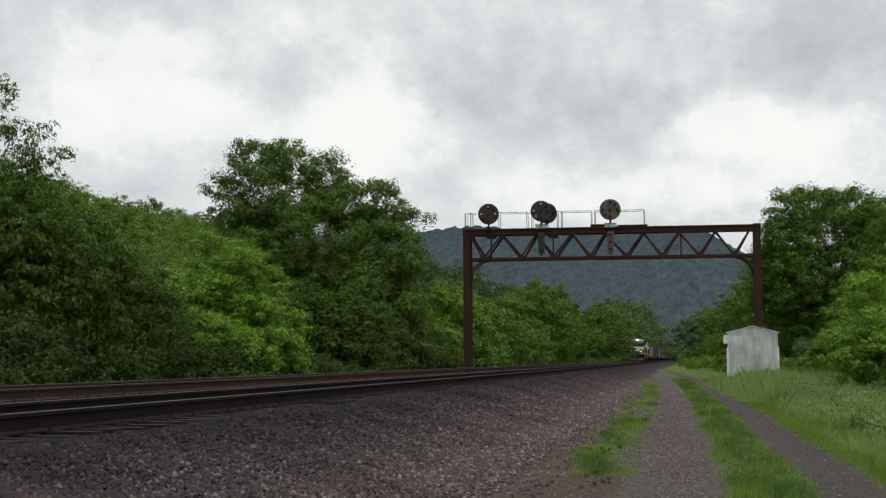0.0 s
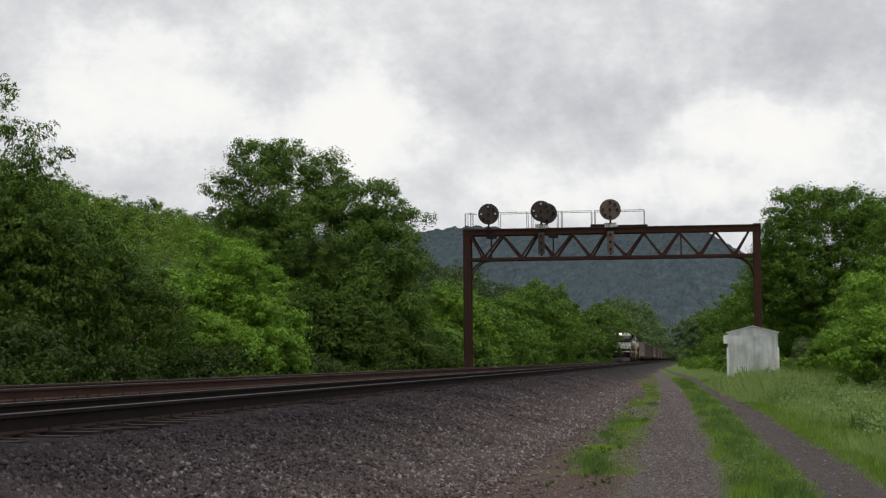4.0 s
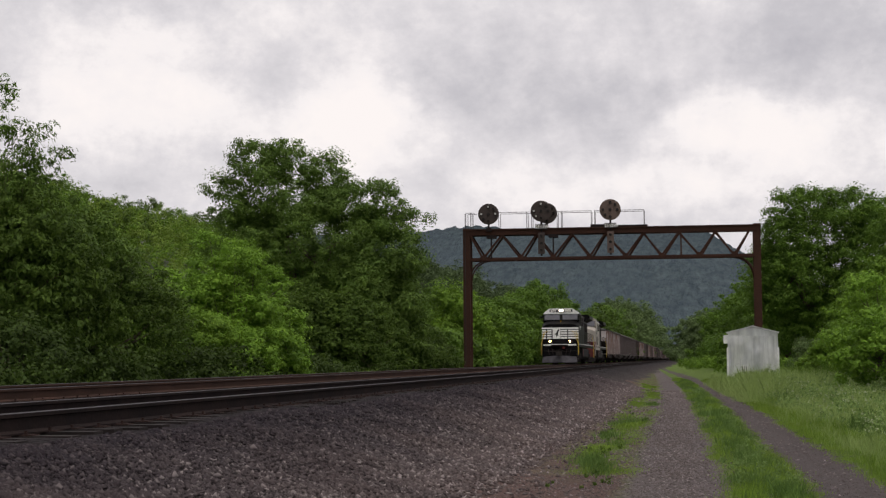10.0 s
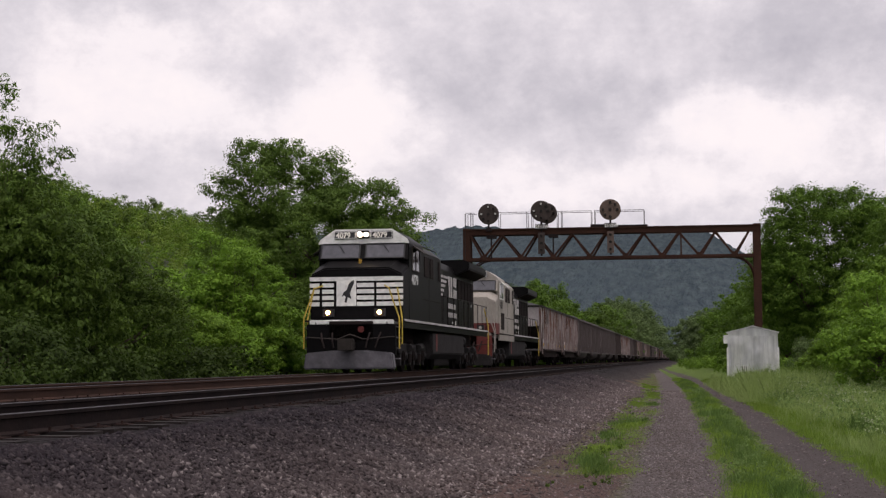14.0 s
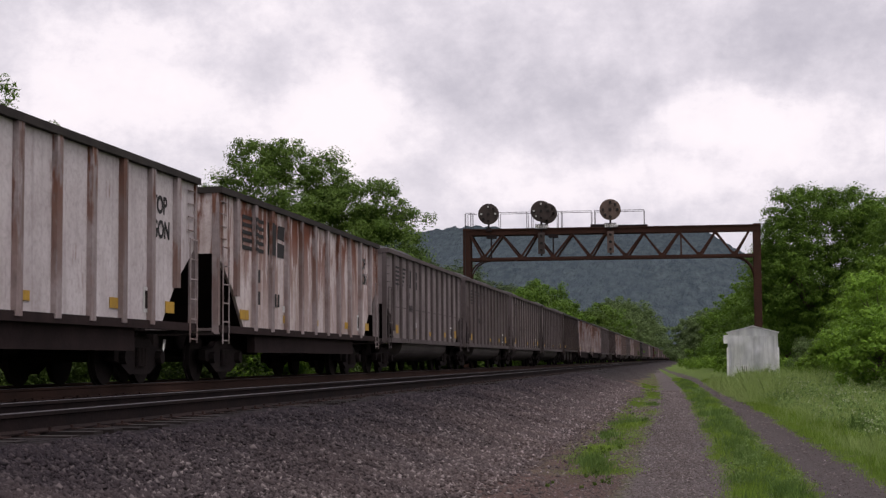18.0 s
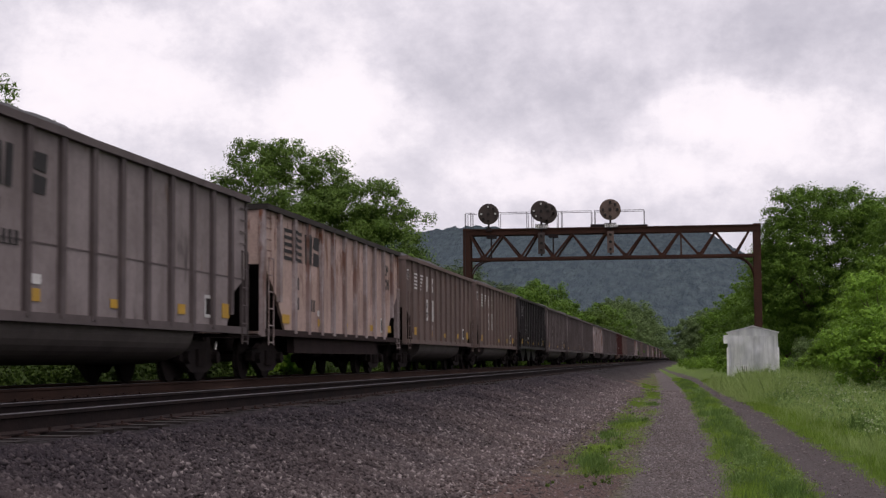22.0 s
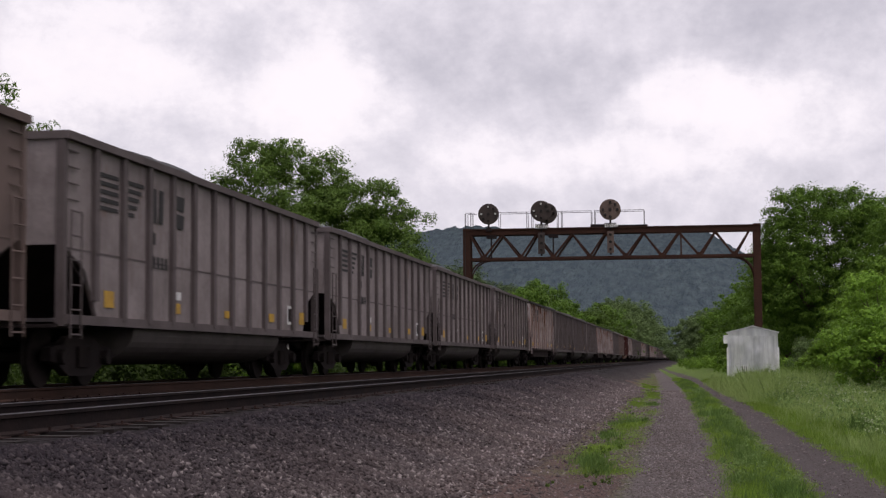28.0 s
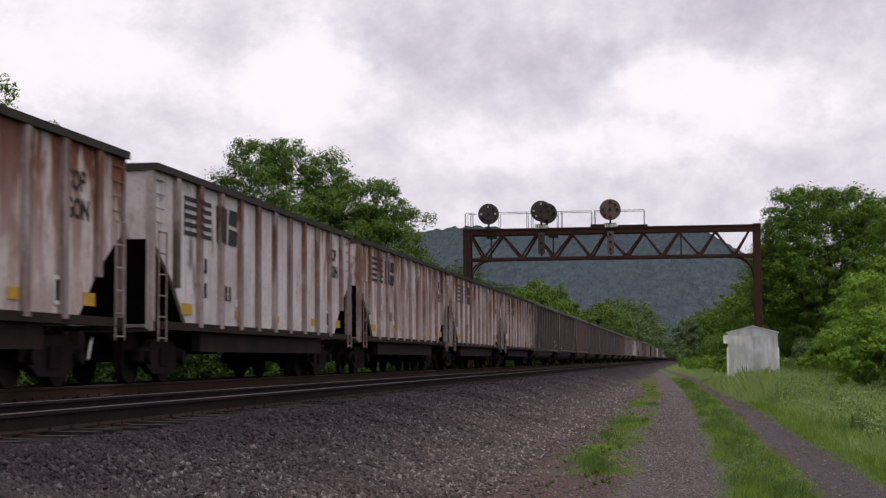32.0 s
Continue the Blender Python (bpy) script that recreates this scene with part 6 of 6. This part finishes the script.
        fr = part("window", Geo().add(vs, [(0, 1, 2, 3), (7, 6, 5, 4), (0, 4, 5, 1), (1, 5, 6, 2), (2, 6, 7, 3), (3, 7, 4, 0)]), CAB_GLASS, m, "windscreen pane with sky sheen in its colour")
        g = Geo()
        for (u0, v0), (u1, v1) in zip(q, q[1:] + q[:1]):
            g.tube((u0, lean(v0, 0.02), v0), (u1, lean(v1, 0.02), v1), 0.028, n=5)
        part("window_frame", g, SIGN_BLACK, fr)
        part("wiper", Geo().tube((a + 0.55, lean(4.2, 0.05), 4.2), (a + 0.78, lean(3.9, 0.04), 3.9), 0.016, n=4), SIGN_BLACK, fr)
    part("nose_light", Geo().box(-0.05, 0.05, -0.62, -0.55, 3.46, 3.66), YELLOW_PAINT, m, "small brass fitting on the nose")
    for s in (-1, 1):
        for ya, yb in ((0.55, 1.15), (1.22, 1.9)):
            fr = part("side_window", Geo().box(min(s * 1.495, s * 1.515), max(s * 1.495, s * 1.515), ya, yb, 3.35, 4.05), CAB_GLASS, m, "dark side window")
            part("window_frame", Geo().box(min(s * 1.5, s * 1.53), max(s * 1.5, s * 1.53), ya - 0.05, ya, 3.3, 4.1).box(min(s * 1.5, s * 1.53), max(s * 1.5, s * 1.53), yb, yb + 0.05, 3.3, 4.1)
                 .box(min(s * 1.5, s * 1.53), max(s * 1.5, s * 1.53), ya, yb, 4.05, 4.1).box(min(s * 1.5, s * 1.53), max(s * 1.5, s * 1.53), ya, yb, 3.3, 3.35), WHITE_PAINT if cab is LOCO_GREY else GRIMY_STEEL, fr)
        part("sun_visor", Geo().prism([(s * 1.52, 4.12), (s * 1.52, 4.16), (s * 1.85, 3.92), (s * 1.85, 3.89)], "y", 0.6, 1.9), PALE_LETTER if cab is LOCO_GREY else GRIMY_STEEL, m, "small side sun visor")
    # lamps and number boards
    part("headlight_housing", Geo().box(-0.2, 0.2, -0.12, 0.0, 4.36, 4.62), cab, m, bevel=0.02)
    for u in (-0.1, 0.1):
        part("headlight", Geo().tube((u, -0.135, 4.49), (u, -0.115, 4.49), 0.080, n=14), HEADLIGHT if lit else LENS_PALE, m, "lit headlight" if lit else "unlit headlight")
    for a, b in ((-0.98, -0.24), (0.24, 0.98)):
        p = part("number_board", Geo().box(a, b, -0.09, 0.0, 4.35, 4.61), SIGN_BLACK, m, "black-framed number board", bevel=0.02)
        part("board_rim", Geo().box(a + 0.015, b - 0.015, -0.094, -0.086, 4.365, 4.595), WHITE_PAINT, p, "thin white rim")
        part("board_face", Geo().box(a + 0.035, b - 0.035, -0.098, -0.088, 4.385, 4.575), SIGN_BLACK, p, "dark board face")
        letters(number, 0.235, HEADBOARD if lit else WHITE_PAINT, p, (a + 0.075, -0.103, 4.395), FRONT, bold=0.008, stretch=1.02)
    for u in (-0.83, 0.83):
        part("ditch_light_box", Geo().box(u - 0.17, u + 0.17, -1.62, -1.42, 1.78, 2.02), SIGN_BLACK, m)
        part("ditch_light", Geo().tube((u, -1.64, 1.9), (u, -1.615, 1.9), 0.072, n=14), DITCH if lit else LENS_PALE, m, "lit ditch light" if lit else "unlit ditch light")
    # front platform, pilot, coupler, steps
    part("front_platform", Geo().box(-1.35, 1.35, -1.95, -1.2, 1.52, 1.66), WHITE_PAINT if striped else cab, m, "white-edged front platform", bevel=0.02)
    part("pilot", Geo().box(-1.42, 1.42, -2.0, -1.85, 0.55, 1.52), BLACK_PAINT if striped else RED_PRIMER, m, "black pilot sheet")
    part("snow_plow", Geo().prism([(-1.45, 0.12), (1.45, 0.12), (1.38, 0.62), (0.5, 0.70), (-0.5, 0.70), (-1.38, 0.62)], "y", -2.35, -2.0), PLOW_GREY if striped else UNDER_GREY, m, "scuffed grey snow plow", bevel=0.04)
    part("coupler", Geo().box(-0.14, 0.14, -2.9, -1.9, 0.74, 1.0).box(-0.24, 0.24, -2.9, -2.55, 0.68, 1.06), GRIMY_STEEL, m, bevel=0.03)
    part("coupler", Geo().box(-0.14, 0.14, 20.2, 20.95, 0.74, 1.0), GRIMY_STEEL, m)
    for u in (-0.95, -0.6, 0.6, 0.95):
        part("air_hose", Geo().pipe([(u, -2.02, 1.25), (u * 0.93, -2.2, 1.0), (u * 0.85, -2.22, 0.78)], 0.03), DARK_STEEL, m)
    part("uncoupling_lever", Geo().pipe([(-1.4, -2.08, 1.12), (-0.4, -2.1, 1.05), (0, -2.15, 1.2), (0.4, -2.1, 1.05), (1.4, -2.08, 1.12)], 0.02), GRIMY_STEEL, m)
    part("marker", Geo().tube((0.33, -2.08, 1.36), (0.33, -2.0, 1.36), 0.1, n=10), RED_PRIMER, m, "red round disc on the pilot")
    for s in (-1, 1):
        for k in range(4):
            part("step", Geo().box(min(s * 1.15, s * 1.5), max(s * 1.15, s * 1.5), -1.9, -1.5, 0.42 + k * 0.33, 0.46 + k * 0.33), PLOW_GREY, m)
        part("step_side", Geo().prism([(-1.95, 0.4), (-1.45, 0.4), (-1.25, 1.6), (-1.95, 1.6)], "x", min(s * 1.12, s * 1.16), max(s * 1.12, s * 1.16)), PLOW_GREY if striped else RED_PRIMER, m)
        part("corner_handrail", Geo().pipe([(s * 1.53, -1.95, 0.75), (s * 1.53, -1.95, 1.7), (s * 1.2, -1.95, 2.65), (s * 1.0, -1.6, 2.75)], 0.024), rail_mat, m, rail_word)
        part("corner_handrail", Geo().pipe([(s * 1.53, -1.45, 0.9), (s * 1.53, -1.45, 1.7), (s * 1.35, -1.3, 2.7)], 0.024), rail_mat, m, rail_word)
        part("rear_handrail", Geo().pipe([(s * 1.5, 20.3, 0.6), (s * 1.5, 20.3, 1.9), (s * 1.35, 20.1, 2.7)], 0.028), GOLD_RAIL, m, "yellow rear handrail")
    # hood
    part("hood", Geo().prism([(-0.92, 1.66), (0.92, 1.66), (0.92, 3.95), (0.75, 4.25), (-0.75, 4.25), (-0.92, 3.95)], "y", 2.75, 19.7), hood, m, "long engine hood", bevel=0.02)
    part("equipment_cab", Geo().prism([(-1.47, 1.5), (1.47, 1.5), (1.47, 4.08), (1.1, 4.38), (-1.1, 4.38), (-1.47, 4.08)], "y", 2.76, 6.85), cab, m, "cabinet behind the cab", bevel=0.02)
    for k in range(3):
        part("grille", Geo().box(1.472, 1.495, (3.1, 4.3, 6.15)[k], (3.9, 4.95, 6.5)[k], 3.25, 3.95), DARK_STEEL, m, "louvred intake grille")
    for k in range(13):
        part("hood_door", Geo().box(0.922, 0.945, 7.0 + k * 0.96, 7.88 + k * 0.96, 1.8, 3.0), hood, m, bevel=0.006)
    part("radiator_wing", Geo().prism([(-0.95, 3.90), (0.95, 3.90), (1.50, 4.16), (1.50, 4.44), (1.25, 4.54), (-1.25, 4.54), (-1.50, 4.44), (-1.50, 4.16)], "y", 14.2, 19.6), hood, m, "flared radiator housing", bevel=0.03)
    part("radiator_screen", Geo().prism([(1.0, 3.92), (1.48, 4.13), (1.49, 4.11), (1.02, 3.89)], "y", 14.4, 19.4), DARK_STEEL, m)
    part("exhaust", Geo().box(-0.35, 0.35, 9.6, 10.7, 4.25, 4.5), DARK_STEEL, m, bevel=0.03)
    part("dynamic_brake", Geo().prism([(-0.95, 3.7), (0.95, 3.7), (1.15, 3.95), (1.15, 4.25), (-1.15, 4.25), (-1.15, 3.95)], "y", 6.86, 8.4), hood, m)
    for u in (-0.2, 0, 0.2):
        part("horn", Geo().tube((u, 3.2, 4.45), (u, 2.8, 4.47), 0.03, 0.07, 8), DARK_STEEL, m)
    part("bell", Geo().tube((0.45, 6.8, 4.25), (0.45, 6.8, 4.42), 0.14, 0.05, 10), DARK_STEEL, m)
    for k in range(5):
        part("radiator_louvre", Geo().box(0.946, 0.965, 14.6 + k * 0.98, 15.4 + k * 0.98, 2.95, 3.75), DARK_STEEL, m, "dark louvred radiator panel")
    for k in range(13):
        part("door_latch", Geo().box(0.945, 0.96, 7.80 + k * 0.96, 7.84 + k * 0.96, 2.3, 2.42), GRIMY_STEEL, m)
    for y, z, w, h in ((13.0, 1.86, 0.16, 0.09), (13.9, 1.80, 0.2, 0.2), (18.6, 3.1, 0.2, 0.12), (18.6, 2.7, 0.2, 0.12)):
        part("placard", Geo().box(0.946, 0.952, y, y + w, z, z + h), PALE_LETTER, m, "small pale placard")
    part("rear_number_plates", Geo().box(0.6, 0.9, 19.70, 19.72, 2.2, 2.3).box(0.6, 0.9, 19.70, 19.72, 2.6, 2.7), PALE_LETTER, m)
    # mark on the hood side as plain shapes
    x = 0.948
    for k in range(5):
        part("mark_bar", Geo().prism([(8.9, 3.62 - k * 0.18), (11.75 - 0.30 * k, 3.62 - k * 0.18), (11.95 - 0.38 * k, 3.72 - k * 0.18), (8.9, 3.72 - k * 0.18)], "x", x, x + 0.01), DIRTY_WHITE, m, "white painted bar on the hood")
    mk = 10.55
    for o in ([(1.62, 2.88), (1.98, 2.88), (1.86, 3.75), (1.42, 3.75)], [(2.10, 2.88), (2.52, 2.88), (2.44, 3.75), (2.02, 3.75)],
              [(2.78, 2.88), (3.58, 2.88), (3.72, 3.24), (2.86, 3.28)], [(2.72, 3.40), (3.56, 3.36), (3.62, 3.75), (2.78, 3.75)]):
        part("mark_block", Geo().prism([(mk + u, z) for u, z in o], "x", x, x + 0.01), DIRTY_WHITE, m, "white slanted block")
    for r in range(2):
        for k in range(7 + r):
            part("name_bar", Geo().box(x, x + 0.01, mk + 1.45 + k * 0.29, mk + 1.64 + k * 0.29, 2.46 - r * 0.36, 2.66 - r * 0.36), DIRTY_WHITE, m, "white lettering as a plain bar")
    letters(number, 0.46, WHITE_PAINT if cab is not LOCO_GREY else FADED_BLACK, m, (1.512, 0.42, 2.88), SIDE, bold=0.010, stretch=1.35)
    if not striped:
        # No recess is cut; a flat dark panel paints in its shade.
        part("door_recess", Geo().box(1.49, 1.512, 1.0, 2.3, 1.85, 2.66), DARK_STEEL, m, "dark flat panel for the shaded side door opening")
    part("panel_seam", Geo().box(1.468, 1.476, 2.8, 6.8, 2.45, 2.48), GRIMY_STEEL, m)
    part("panel_seam", Geo().box(1.468, 1.476, 4.1, 4.13, 1.6, 4.0), GRIMY_STEEL, m)
    part("roof_handrail", Geo().pipe([(1.3, 2.9, 4.34), (1.3, 6.7, 4.34)], 0.02), GRIMY_STEEL, m)
    # tank and trucks, walkway rails
    part("fuel_tank", Geo().prism([(-1.2, 0.42), (1.2, 0.42), (1.42, 0.62), (1.42, 1.35), (-1.42, 1.35), (-1.42, 0.62)], "y", 5.2, 13.0), UNDER_GREY, m, "grey fuel tank", bevel=0.03)
    part("tank_stripe", Geo().box(1.418, 1.428, 5.9, 6.2, 0.7, 1.32), RED_PRIMER, m, "red stripe on the tank")
    part("air_reservoir", Geo().tube((1.25, 13.1, 1.15), (1.25, 13.6, 1.15), 0.2, n=12), UNDER_GREY, m)
    for y in (2.5, 16.1):
        loco_truck(m, y)
    for s in (-1, 1):
        part("walkway_rail", Geo().pipe([(s * 1.48, 6.9, 2.75), (s * 1.48, 19.9, 2.75)], 0.018), DARK_STEEL, m)
        for k in range(10):
            part("rail_post", Geo().tube((s * 1.48, 7.0 + k * 1.42, 1.66), (s * 1.48, 7.0 + k * 1.42, 2.75), 0.016, n=5), DARK_STEEL, m)
    return m


# Where the front of the leading cab roof is along the line, second by second.
S_ROWS = [(0, 332.5), (3, 272.6), (6, 212.4), (9, 151.1), (11, 110.5), (13, 70.3), (14.5, 39.4), (16.5, -2.0), (17.1, -14.8), (18, -34.1), (19.0, -54.6), (19.5, -65.4), (19.7, -69.6), (19.9, -73.9), (20.0, -76.0), (20.1, -84.8), (20.3, -101.9), (20.5, -119.2),
          (21.1, -171.7), (21.5, -206.9), (22.5, -294.1), (23.5, -382.9), (24.5, -470.8), (25.5, -560.3), (28.0, -785.2), (29.4, -912.5), (30.5, -1013.9), (32, -1153.2)]


def build_train():
    placed = []
    one = locomotive("black wide-cab diesel locomotive with white nose stripes and lit headlights", BLACK_PAINT, None, True, "4079", True)
    two = locomotive("black diesel locomotive with a grey and red primered cab", LOCO_GREY, RED_PRIMER, False, "4121", False)
    placed += [(one, 0.0), (two, 24.3)]
    made = {}
    for i, k in enumerate(CONSIST):
        lite = i >= 78
        off = 45.3 + PITCH_LEN * i
        if (k, lite) not in made:
            style, paint, label, mark = CAR_KINDS[k]
            made[k, lite] = car = coal_car(style, paint, label, mark, len(made), lite)
        else:
            car = copy_thing(made[k, lite], Matrix.Identity(4))
        placed.append((car, off))
    letters("31166", 0.34, FADED_BLACK, placed[2][0], (-0.55, 0.69, 2.95), FRONT, bold=0.006)
    return placed


def motions():
    for car, off in train:
        walk(car, [(t, Matrix.Translation((TRACK_FAR, s + off, RAIL_FAR))) for t, s in S_ROWS])
    walk(clouds, [(0, pose(0, 0, 0)), (13, pose(0, 0, 0, 0.25, 0, 0.5)), (19.5, pose(0, 0, 0, 0.45, 0, 0.8)), (32, pose(0, 0, 0, 1.7, 0, 2.2))])


railway_track(TRACK_NEAR, RAIL_NEAR, RAIL_SIDE, "near track with dark rails on weathered wooden ties", 110)
railway_track(TRACK_FAR, RAIL_FAR, RAIL_BROWN, "far track with rust-brown rails on wooden ties", 30)
signal_bridge()
signal(-11.75, -0.25, 10.24, DISC, "dark round position-light signal on the bridge", False, (1, 3, 4))
signal(-8.55, -0.25, 10.36, DISC, "dark round position-light signal with a lower light panel", True, (3, 4, 5), "2111W")
signal(-8.32, 1.0, 10.33, DISC, "dark round position-light signal seen behind another", False, ())
signal(-4.40, -0.25, 10.36, DISC_PALE, "faded brown round position-light signal with a lower light panel", True, (), "2112W")
signal_hut()
vegetation()
undergrowth()
hillside()
mountain()
grass()
clouds = cloud_deck()
train = build_train()
motions()
